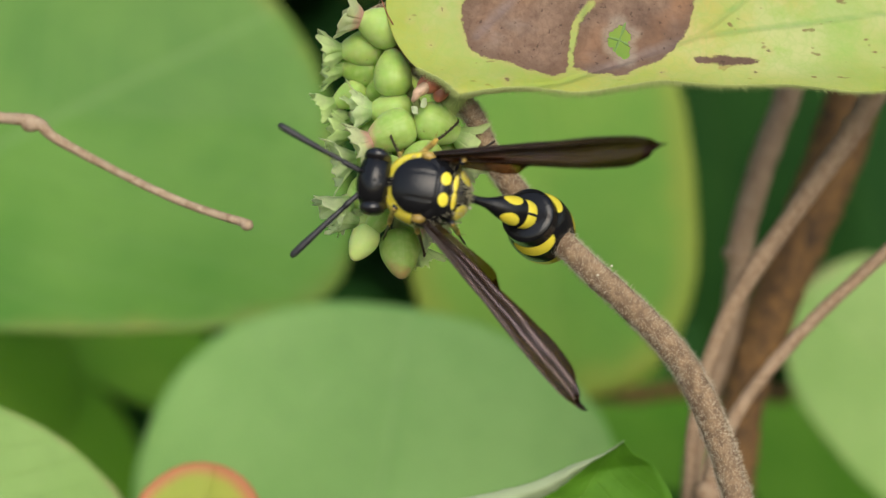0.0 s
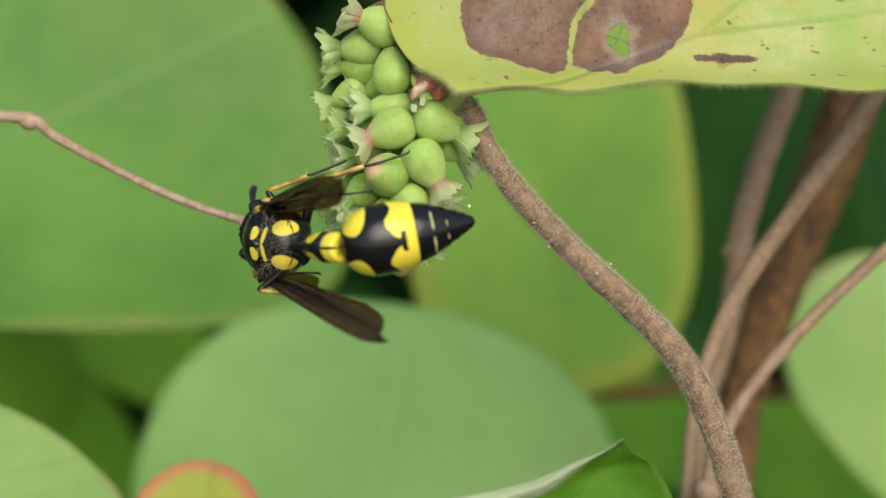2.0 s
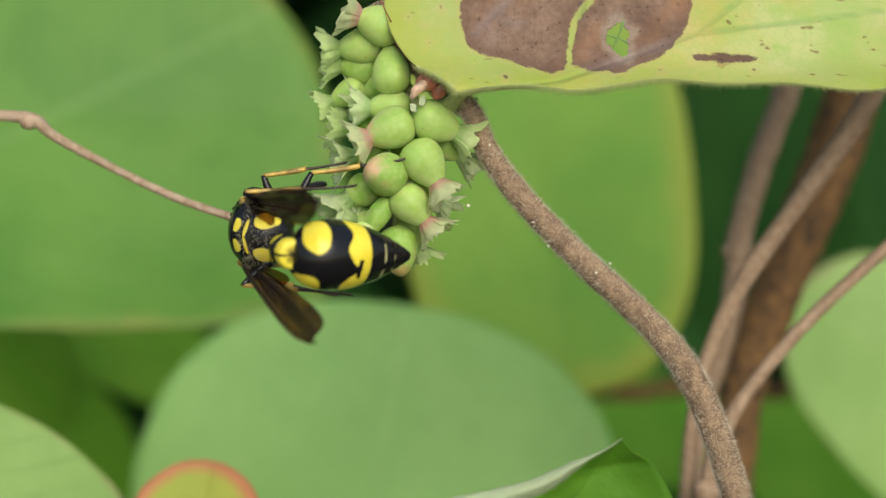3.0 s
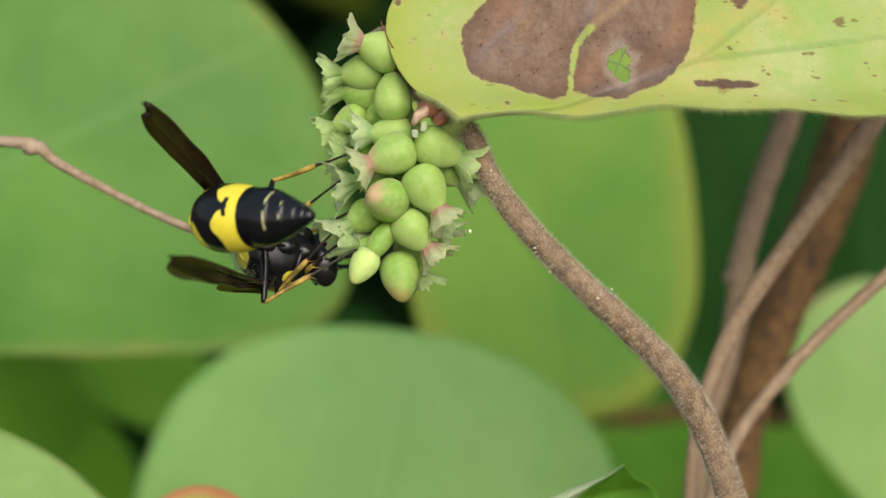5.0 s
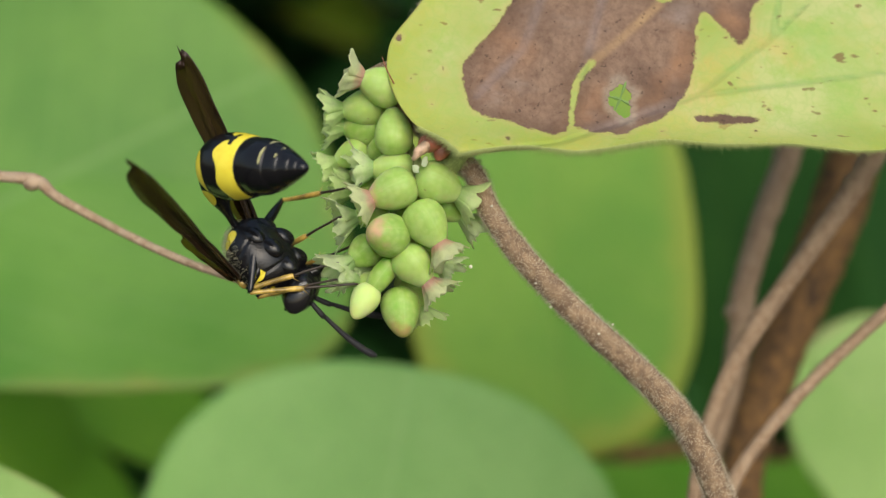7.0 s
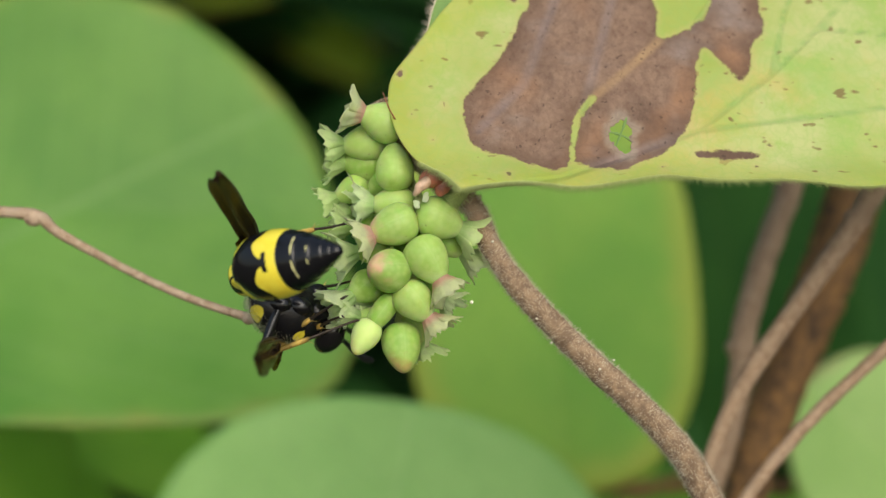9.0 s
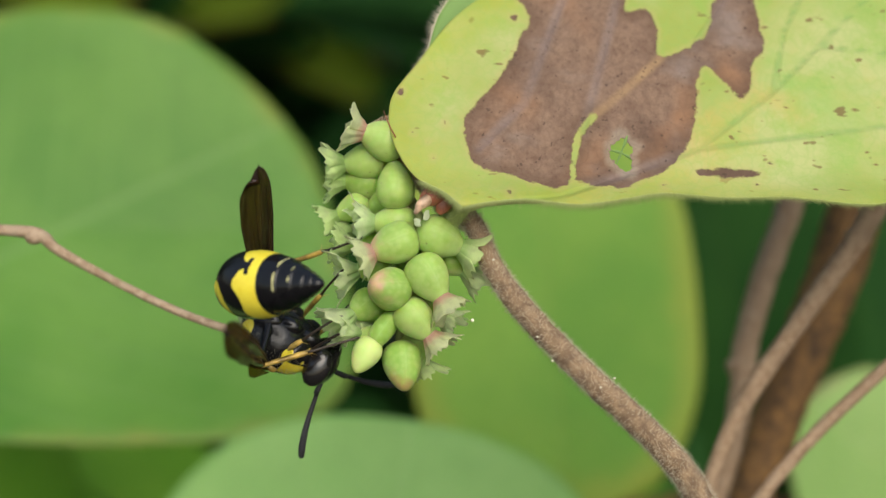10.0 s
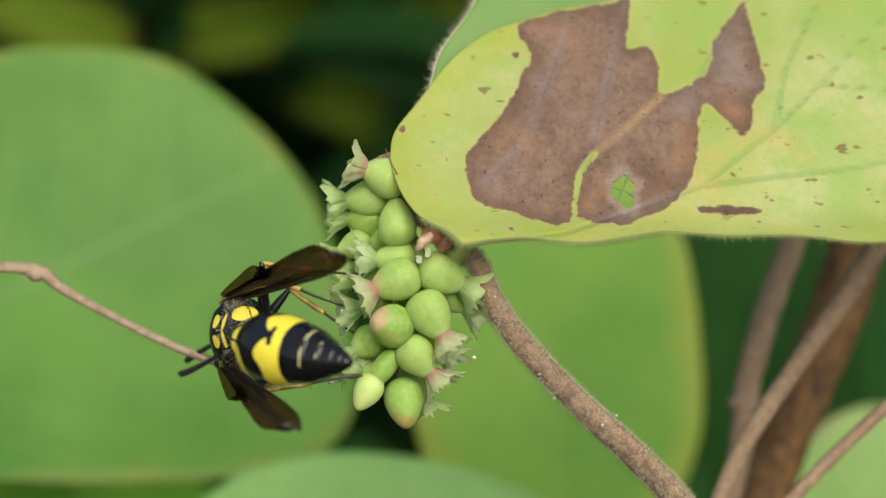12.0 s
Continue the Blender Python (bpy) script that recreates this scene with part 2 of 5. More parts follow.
SEPAL_CLEAR = sepal_material("pale_sepal", (0.84, 0.93, 0.62), (0.58, 0.76, 0.36), 0.70)


def berry_material(name, low, high, blush):
    """Unripe berry: waxy green, faint lines from pole to pole, a blush round the calyx."""
    m, t, b, out = nodes(name)
    info = t.nodes.new("ShaderNodeObjectInfo")
    col = mix(t, low, high, ramp(t, math2(t, "ADD", math2(t, "MULTIPLY", grain(t, 0.9, 4, 0.6, (0.35, 1.0, 1.0)), 0.6), math2(t, "MULTIPLY", info.outputs["Random"], 0.4)), 0.3, 0.7))
    lines = ramp(t, attr(t, "rib"), 0.80, 1.0)
    col = mix(t, col, (0.55, 0.70, 0.32), math2(t, "MULTIPLY", math2(t, "MULTIPLY", lines, grain(t, 0.8, 3)), 0.14))
    cells = t.nodes.new("ShaderNodeTexVoronoi")
    cells.feature = "SMOOTH_F1"
    cells.inputs["Scale"].default_value = 2400
    place = t.nodes.new("ShaderNodeTexCoord")
    t.links.new(place.outputs["Object"], cells.inputs["Vector"])
    col = mix(t, col, (0.44, 0.56, 0.20), math2(t, "MULTIPLY", ramp(t, cells.outputs["Distance"], 0.15, 0.55, 1.0, 0.0), 0.28))
    col = mix(t, col, (0.48, 0.57, 0.25), math2(t, "MULTIPLY", ramp(t, grain(t, 0.55, 5, 0.65), 0.48, 0.72), 0.4))
    pole = ramp(t, math2(t, "ADD", attr(t, "pole"), math2(t, "MULTIPLY", math2(t, "SUBTRACT", grain(t, 0.7, 3), 0.5), 1.0)), 0.72, 1.1)
    col = mix(t, col, blush, math2(t, "MULTIPLY", pole, 0.75))
    col = mix(t, col, (0.16, 0.10, 0.05), math2(t, "MULTIPLY", ramp(t, grain(t, 1.7, 2), 0.73, 0.76), 0.6))
    t.links.new(col, b.inputs["Base Color"])
    b.inputs["Roughness"].default_value = 0.46
    b.inputs["Specular IOR Level"].default_value = 0.28
    b.inputs["Subsurface Weight"].default_value = 0.6
    b.inputs["Subsurface Radius"].default_value = (0.5, 1.0, 0.2)
    b.inputs["Subsurface Scale"].default_value = 1.0 * MM
    bump(t, b, math2(t, "ADD", grain(t, 3.0, 3), grain(t, 0.8, 3, 0.5, (0.3, 1.0, 1.0))), 0.3, 0.06)
    return m


BERRY = berry_material("green_berry", (0.215, 0.36, 0.062), (0.335, 0.47, 0.125), (0.44, 0.58, 0.22))
BERRY_BLUSH = berry_material("blushing_berry", (0.22, 0.36, 0.07), (0.33, 0.46, 0.125), (0.60, 0.30, 0.25))
BERRY_BROWN = berry_material("mottled_berry", (0.22, 0.38, 0.07), (0.34, 0.48, 0.12), (0.38, 0.22, 0.10))
BERRY_YELLOW = berry_material("yellow_bud", (0.44, 0.60, 0.17), (0.54, 0.66, 0.24), (0.60, 0.67, 0.25))

YELLOW, BLACK = (0.78, 0.67, 0.06), (0.007, 0.007, 0.008)


def wasp_material(name, rough, fuzz=0.0):
    """Black shell with yellow markings, whose soft-edged shapes are carried by the mesh."""
    m, t, b, out = nodes(name)
    mark = math2(t, "ADD", attr(t, "yellow"), math2(t, "MULTIPLY", math2(t, "SUBTRACT", grain(t, 2.2, 3), 0.5), 0.12))
    yellow = mix(t, YELLOW, (0.74, 0.60, 0.045), ramp(t, grain(t, 1.2, 3), 0.4, 0.7))
    yellow = mix(t, yellow, (0.52, 0.49, 0.22), attr(t, "cream"))
    col = mix(t, BLACK, yellow, ramp(t, mark, -0.05, 0.05))
    t.links.new(col, b.inputs["Base Color"])
    b.inputs["Roughness"].default_value = rough
    b.inputs["Specular IOR Level"].default_value = 0.4
    bump(t, b, add_pits(t), 0.2 + fuzz, 0.03)
    return m


def add_pits(t):
    tc = t.nodes.new("ShaderNodeTexCoord")
    v = t.nodes.new("ShaderNodeTexVoronoi")
    v.inputs["Scale"].default_value = 9000
    t.links.new(tc.outputs["Object"], v.inputs["Vector"])
    return v.outputs["Distance"]


SHELL = wasp_material("wasp_shell", 0.26, 0.05)
SHELL_SMOOTH = wasp_material("wasp_abdomen_shell", 0.15)
CHITIN = plain("black_chitin", (0.008, 0.008, 0.009), 0.2, spread=0.3, spec=0.4)
EYE = plain("compound_eye", (0.012, 0.011, 0.012), 0.22, coat=0.3)
ANTENNA = plain("antenna_black", (0.022, 0.022, 0.026), 0.55)
LEG_YELLOW = plain("leg_yellow", (0.58, 0.39, 0.08), 0.35, spread=0.7, scale=0.9)
TARSUS = plain("tarsus_brown", (0.035, 0.022, 0.014), 0.45)
FUZZ = hair_material("thorax_down", (0.70, 0.64, 0.44))


def wing_material(name, tint, clear):
    """Smoky wing film: part of the light passes, the rest is a dark brown gloss with a faint violet sheen."""
    m, t, b, out = nodes(name)
    streak = grain(t, 0.5, 4, 0.6, (0.15, 2.2, 1.0))
    col = mix(t, tuple(c * 0.4 for c in tint), tuple(c * 2.4 for c in tint), ramp(t, streak, 0.35, 0.7))
    t.links.new(col, b.inputs["Base Color"])
    b.inputs["Roughness"].default_value = 0.24
    b.inputs["Specular IOR Level"].default_value = 0.7
    b.inputs["Specular Tint"].default_value = (1.0, 0.84, 0.96, 1)
    bump(t, b, streak, 0.5, 0.05)
    tp = t.nodes.new("ShaderNodeBsdfTransparent")
    tp.inputs[0].default_value = (0.52, 0.38, 0.24, 1)
    ms = t.nodes.new("ShaderNodeMixShader")
    film = math2(t, "ADD", ramp(t, attr(t, "outer"), 0.35, 0.9, clear, min(1.0, clear + 0.25)), math2(t, "MULTIPLY", math2(t, "SUBTRACT", streak, 0.5), 1.4))
    film.node.use_clamp = True
    t.links.new(film, ms.inputs[0])
    t.links.new(b.outputs[0], ms.inputs[1])
    t.links.new(tp.outputs[0], ms.inputs[2])
    t.links.new(ms.outputs[0], out.inputs[0])
    return m


WING = wing_material("smoky_wing", (0.030, 0.017, 0.009), 0.31)
WING_CLEAR = wing_material("pale_hindwing", (0.06, 0.055, 0.03), 0.78)
VEIN = plain("wing_vein", (0.022, 0.011, 0.008), 0.4)


def soil_material():
    m, t, b, out = nodes("forest_soil")
    col = mix(t, (0.018, 0.013, 0.008), (0.055, 0.036, 0.02), ramp(t, grain(t, 0.05, 8, 0.7), 0.35, 0.7))
    col = mix(t, col, (0.03, 0.045, 0.012), math2(t, "MULTIPLY", ramp(t, grain(t, 0.004, 4), 0.5, 0.65), 0.7))
    t.links.new(col, b.inputs["Base Color"])
    b.inputs["Roughness"].default_value = 0.9
    bump(t, b, grain(t, 0.2, 6, 0.7), 1.0, 6)
    return m


SOIL = soil_material()


# ---- mesh helpers (all in millimetres) ----
def part(name, bm, material, parent, label=""):
    me = bpy.data.meshes.new(name)
    for v in bm.verts:
        v.co *= MM
    bm.to_mesh(me)
    bm.free()
    for p in me.polygons:
        p.use_smooth = True
    for mat in material if isinstance(material, (list, tuple)) else (material,):
        me.materials.append(mat)
    ob = new(name, me)
    ob.parent = parent
    return tagged(ob, label) if label else ob


def thing(name, label, category, at=(0, 0, 0), group="", kind="", turn=None):
    ob = new(name)
    ob.empty_display_size = 0.002
    m = Matrix.Translation(Vector(at) * MM)
    if turn is not None:
        m = m @ turn.to_4x4()
    ob.matrix_basis = STAND @ m
    return tagged(ob, label, category, group, kind)


def basis(x, z):
    """Axes with x along the first direction and z as near as can be to the second."""
    x = Vector(x).normalized()
    y = Vector(z).cross(x).normalized()
    return Matrix((x, y, x.cross(y))).transposed()


def smooth_line(points, n):
    """n + 1 points on a Catmull-Rom curve through the points (any dimension)."""
    p = [np.array(q, float) for q in points]
    p = [2 * p[0] - p[1]] + p + [2 * p[-1] - p[-2]]
    out = []
    for i in range(n + 1):
        s = i / n * (len(p) - 3)
        k = min(int(s), len(p) - 4)
        f = s - k
        a, b, c, d = p[k:k + 4]
        out.append(0.5 * (2 * b + (c - a) * f + (2 * a - 5 * b + 4 * c - d) * f * f + (3 * b - a - 3 * c + d) * f ** 3))
    return out


def tube(bm, line, radii, sides=12, lump=0.0, seed=0):
    """A tapering tube along a list of points; lump makes it uneven."""
    rings, n = [], len(line)
    line = [Vector(p[:3]) for p in line]
    ref = Vector((0.3, 0.2, 1))
    for i, p in enumerate(line):
        d = (line[min(i + 1, n - 1)] - line[max(i - 1, 0)]).normalized()
        a = d.cross(ref).normalized()
        b = d.cross(a)
        ring = []
        for k in range(sides):
            w = 2 * math.pi * k / sides
            r = radii[i]
            if lump:
                r *= 1 + lump * noise.noise(p * 1.3 + Vector((math.cos(w), math.sin(w), seed)))
            ring.append(bm.verts.new(p + (a * math.cos(w) + b * math.sin(w)) * r))
        rings.append(ring)
    for r0, r1 in zip(rings, rings[1:]):
        for k in range(sides):
            bm.faces.new((r0[k], r0[(k + 1) % sides], r1[(k + 1) % sides], r1[k]))
    bm.faces.new(rings[0][::-1])
    bm.faces.new(rings[-1])
    return bm


def blob(bm, centre, radii, turn=None, nu=24, nv=16):
    """An ellipsoid."""
    turn = turn or Matrix.Identity(3)
    rows = []
    for j in range(nv + 1):
        v = math.pi * j / nv
        if j in (0, nv):
            rows.append([bm.verts.new(Vector(centre) + turn @ Vector((radii[0] * math.cos(v), 0, 0)))])
            continue
        rows.append([bm.verts.new(Vector(centre) + turn @ Vector((radii[0] * math.cos(v), radii[1] * math.sin(v) * math.cos(2 * math.pi * i / nu), radii[2] * math.sin(v) * math.sin(2 * math.pi * i / nu)))) for i in range(nu)])
    join_rows(bm, rows, nu)
    return bm


def join_rows(bm, rows, nu):
    for a, b in zip(rows, rows[1:]):
        for i in range(nu):
            j = (i + 1) % nu
            if len(a) == 1:
                bm.faces.new((a[0], b[i], b[j]))
            elif len(b) == 1:
                bm.faces.new((a[i], b[0], a[j]))
            else:
                bm.faces.new((a[i], b[i], b[j], a[j]))


def spike(bm, base, way, length, radius, droop=0.0):
    """A hair: a thin three-sided spike."""
    way = Vector(way).normalized()
    a = way.orthogonal().normalized()
    b = way.cross(a)
    ring = [bm.verts.new(Vector(base) + (a * math.cos(w) + b * math.sin(w)) * radius) for w in (0, 2.09, 4.19)]
    tip = bm.verts.new(Vector(base) + way * length + Vector((0, 0, -droop * length)))
    for k in range(3):
        bm.faces.new((ring[k], ring[(k + 1) % 3], tip))


def floats(bm, *names):
    return [bm.verts.layers.float.get(n) or bm.verts.layers.float.new(n) for n in names]


# ---- ground ----
def ground():
    bm = bmesh.new()
    n, size = 60, 40000.0
    grid = []
    for i in range(n + 1):
        row = []
        for j in range(n + 1):
            x, y = (2 * i / n - 1), (2 * j / n - 1)
            x, y = math.copysign(abs(x) ** 3, x) * size, math.copysign(abs(y) ** 3, y) * size
            h = 25 * noise.noise((x / 300, y / 300, 0)) if abs(x) + abs(y) < 4000 else 0
            row.append(bm.verts.new((x, y, h)))
        grid.append(row)
    for i in range(n):
        for j in range(n):
            bm.faces.new((grid[i][j], grid[i + 1][j], grid[i + 1][j + 1], grid[i][j + 1]))
    ob = part("ground", bm, SOIL, None)
    tagged(ob, "dark damp soil with moss under the shrub", "ground", kind="structure")


ground()


# ---- leaves ----
def blade_mesh(half, wide, square=2.2, tip=0.0, base=0.0, cup=0.0, droop=0.0, wave=0.0, roll=0.0, seed=0, corners=(), rib=0.0, rings=22, spokes=88):
    """A leaf blade round its middle: x along the midrib, y across, z the upper face.
    square rounds or boxes the outline, tip and base draw its ends out, cup folds the sides up, droop bends the ends down,
    wave ripples it, roll turns one margin over, corners (angle, gain, spread) draw corners out or in, rib turns the veins."""
    bm = bmesh.new()
    la, lc, lr = floats(bm, "along", "across", "rim")
    rows = []
    for j in range(rings + 1):
        s = j / rings
        row = []
        for i in range(spokes if j else 1):
            w = 2 * math.pi * i / spokes
            c, d = math.cos(w), math.sin(w)
            r = (abs(c) ** square + abs(d) ** square) ** (-1 / square)
            r *= 1 + tip * max(0, c) ** 10 + base * max(0, -c) ** 10
            r *= 1 + 0.018 * noise.noise((c * 3, d * 3, seed + 0.5)) + 0.006 * noise.noise((c * 13, d * 13, seed))
            for turn, gain, spread in corners:
                q = (w - turn + math.pi) % (2 * math.pi) - math.pi
                r *= 1 + gain * math.exp(-(q / spread) ** 2)
            u, v = s * r * c, s * r * d
            x, y = u * half, v * wide
            z = cup * wide * v * v - droop * half * u * u + wave * half * noise.noise((u * 1.6, v * 1.6, seed + 3)) * s
            z += 0.035 * wide * (abs(v) ** 0.6 - 0.6)
            if roll:
                q = max(0.0, v - 0.45) / 0.55
                z += roll * wide * q * q
                y -= abs(roll) * 0.55 * wide * q * q
            p = bm.verts.new((x, y, z))
            p[la], p[lc], p[lr] = u * math.cos(rib) + v * math.sin(rib), v * math.cos(rib) - u * math.sin(rib), s
            row.append(p)
        rows.append(row)
    for i in range(spokes):
        bm.faces.new((rows[0][0], rows[1][i], rows[1][(i + 1) % spokes]))
    for a, b in zip(rows[1:], rows[2:]):
        for i in range(spokes):
            k = (i + 1) % spokes
            bm.faces.new((a[i], b[i], b[k], a[k]))
    return bm


def thicken(ob, mm):
    mod = ob.modifiers.new("thickness", "SOLIDIFY")
    mod.thickness, mod.offset = mm * MM, -1.0


def leaf(label, at, along, face, half, wide, material, stalk=0.0, name="leaf", **shape):
    """A leaf with its stalk; along: the way from base to tip, face: the way its upper side looks."""
    ob = thing(name, label, "leaf", at, turn=basis(along, face), group="leaves of the shrub")
    thicken(part("blade", blade_mesh(half, wide, **shape), material, ob), 0.22)
    bm = bmesh.new()
    tube(bm, [(-half * 0.98 + x, 0, -0.95 - 0.2 * q) for x, q in ((half * 1.75, 0.3), (half, 0.1), (0, 0), (-stalk * 0.5, 1), (-stalk, 3))], [0.12, 0.3, 0.5, 0.5, 0.55], 8)
    part("midrib", bm, material, ob).rotation_euler.z = shape.get("rib", 0.0)
    return ob


leaf("broad soft green leaf with a pale midrib behind the twig", (-35.9, 192, 12.1), (1, 0.05, 0.02), (0.05, -0.94, 0.33), 25.6, 21.4, LEAF, 10, square=2.25, cup=0.17, droop=0.05, wave=0.03, seed=1, corners=((5.55, 0.24, 0.42), (0.68, -0.065, 0.5)), rib=0.55)
leaf("bluish green rounded leaf below the berries", (-5.6, 178, -22.2), (0.15, 0.1, 0.95), (0, -0.9, 0.42), 17.4, 21.2, LEAF_BLUISH, 10, square=2.3, cup=-0.05, droop=0.05, seed=2, wave=0.02)
leaf("oval green leaf with a yellowing margin", (10, 200, 4.9), (0.1, 0.1, -1), (0.05, -0.95, 0.3), 20.3, 14.2, LEAF_YELLOW_RIM, 10, square=2.6, cup=0.05, droop=0.03, seed=3)
leaf("pale green leaf beside the stems", (47.6, 200, -15.2), (0.75, 0.1, -0.66), (-0.1, -0.9, 0.4), 17.4, 10.8, LEAF_PALE, 0, square=2.3, cup=0.05, droop=0.06, seed=4)
leaf("light green leaf low in the shrub", (-32.4, 143, -18.4), (0.85, 0.1, -0.45), (0, -0.88, 0.45), 12.8, 7.9, LEAF_PALE, 10, square=2.1, cup=0.04, droop=0.06, seed=5)
leaf("small leaf with an orange-red margin", (-16.6, 141, -19.4), (0.2, 0.1, 0.9), (0, -0.9, 0.4), 5, 4.7, LEAF_RED_RIM, 8, square=2.0, cup=0.05, droop=0.08, seed=6)
leaf("shaded fresh green leaf", (-46.4, 222.3, -13.8), (0.5, 0.3, -0.6), (0.1, -0.7, 0.6), 9, 9, LEAF_FRESH, 0, seed=8, droop=0.1)
leaf("shaded fresh green leaf", (-40.5, 228, -21.5), (0.5, 0.3, -0.6), (0.1, -0.7, 0.6), 10.5, 7.4, LEAF_FRESH, 0, seed=18, droop=0.1)
leaf("shaded green leaf between the larger ones", (-32.9, 240.8, -13), (0.9, 0.3, -0.3), (0.1, -0.8, 0.5), 11.1, 5.8, LEAF_FRESH, 0, seed=9, droop=0.1)
leaf("leaf coloured dark for deep shade", (40, 291.2, 8.7), (0.3, 0.3, -0.9), (-0.3, -0.8, 0.5), 26.9, 17.4, LEAF_DARK, 0, seed=10, droop=0.1)
# this leaf and the next use the green with shade painted in
leaf("shaded fresh green leaf", (28.3, 256.5, -22.9), (0.9, 0.3, -0.3), (0, -0.8, 0.5), 13.9, 7.6, LEAF_SHADE, 0, seed=11, droop=0.1)
leaf("shaded green leaf behind the old stem", (43.8, 242, -26.5), (0.6, 0.2, -0.7), (-0.2, -0.8, 0.5), 12.0, 8.0, LEAF_SHADE, 0, seed=31, droop=0.1)
leaf("leaf coloured dark for deep shade", (24.5, 268.8, -15.2), (0.6, 0.3, 0.6), (0, -0.8, 0.5), 11, 8.1, LEAF_DARK, 0, seed=21, droop=0.1)
leaf("leaf coloured dark for deep shade", (60.4, 302.4, 9.1), (0.5, 0.2, -0.7), (0, -0.8, 0.5), 21.3, 15.6, LEAF_DARK, 0, seed=12, droop=0.1)
leaf("lime leaf in the shade", (-37.5, 380, 68.6), (0.9, 0.2, 0.2), (0, -0.7, 0.7), 20.6, 11.3, LEAF_LIME, 0, seed=13, droop=0.1)
leaf("lime leaf in the shade", (-65.9, 350, 64.1), (0.9, 0.2, -0.2), (0, -0.7, 0.7), 14.2, 9.5, LEAF_LIME, 0, seed=14, droop=0.1)
leaf("lime leaf in the shade", (-22.1, 400, 58.1), (0.7, 0.2, -0.3), (0, -0.7, 0.7), 16.0, 10.0, LEAF_LIME, 0, seed=24, droop=0.1)
leaf("fresh green leaf in the shade", (-2.5, 380, 71.2), (0.3, 0.2, 0.8), (0, -0.7, 0.7), 12.4, 8.2, LEAF_LIME, 0, seed=15, droop=0.1)


def rolled_leaf():
    """A leaf whose margin has rolled over, so that the pale underside shows along one side of the tip."""
    tip = (11.15, 129.0, -11.95)
    ob = thing("leaf", "leaf with its margin rolled over, pale underneath", "leaf", tip, group="leaves of the shrub")
    fold = smooth_line([(0, 0), (-1.75, -1.15), (-2.9, -2.05), (-4.0, -2.9), (-5.1, -3.5), (-8.5, -5.0), (-14.0, -8.0)], 40)
    flap = smooth_line([(0.05, 0.1), (-1.0, -0.55), (-3.6, -1.55), (-5.4, -2.35), (-7.8, -3.0), (-11.5, -3.9), (-16.0, -6.5)], 40)
    side = smooth_line([(0, 0), (0.75, -0.8), (1.75, -1.3), (2.3, -2.1), (3.0, -3.4), (3.6, -5.5), (3.2, -9.5)], 40)
    # the blade's darker green holds painted shade
    for name, left, right, bulge_y, mat, label in (("blade", fold, side, 1.2, LEAF_SHADE, ""), ("rolled_margin", flap, fold, -0.55, LEAF_UNDER, "pale hairy underside of the rolled margin")):
        bm = bmesh.new()
        la, lc, lr = floats(bm, "along", "across", "rim")
        grid = []
        for j, (a, b) in enumerate(zip(left, right)):
            row = []
            for i in range(17):
                q = i / 16
                x, z = a[0] + (b[0] - a[0]) * q, a[1] + (b[1] - a[1]) * q
                x += 0.05 * noise.noise((j * 0.5, 3.0, q))
                z += 0.07 * noise.noise((j * 0.45, q, 1.0))
                y = bulge_y * math.sin(math.pi * q) * min(1, j / 14) + 0.12 * noise.noise((x * 0.7, z * 0.7, 2.0)) - (0.25 * q if bulge_y > 0 else 0.3 * (1 - q))
                p = bm.verts.new((x, y, z))
                p[la], p[lc], p[lr] = j / 40, q * 1.6 - 0.5, q
                row.append(p)
            grid.append(row)
        for j in range(40):
            for i in range(16):
                bm.faces.new((grid[j][i], grid[j + 1][i], grid[j + 1][i + 1], grid[j][i + 1]))
        thicken(part(name, bm, mat, ob, label), 0.06)


rolled_leaf()


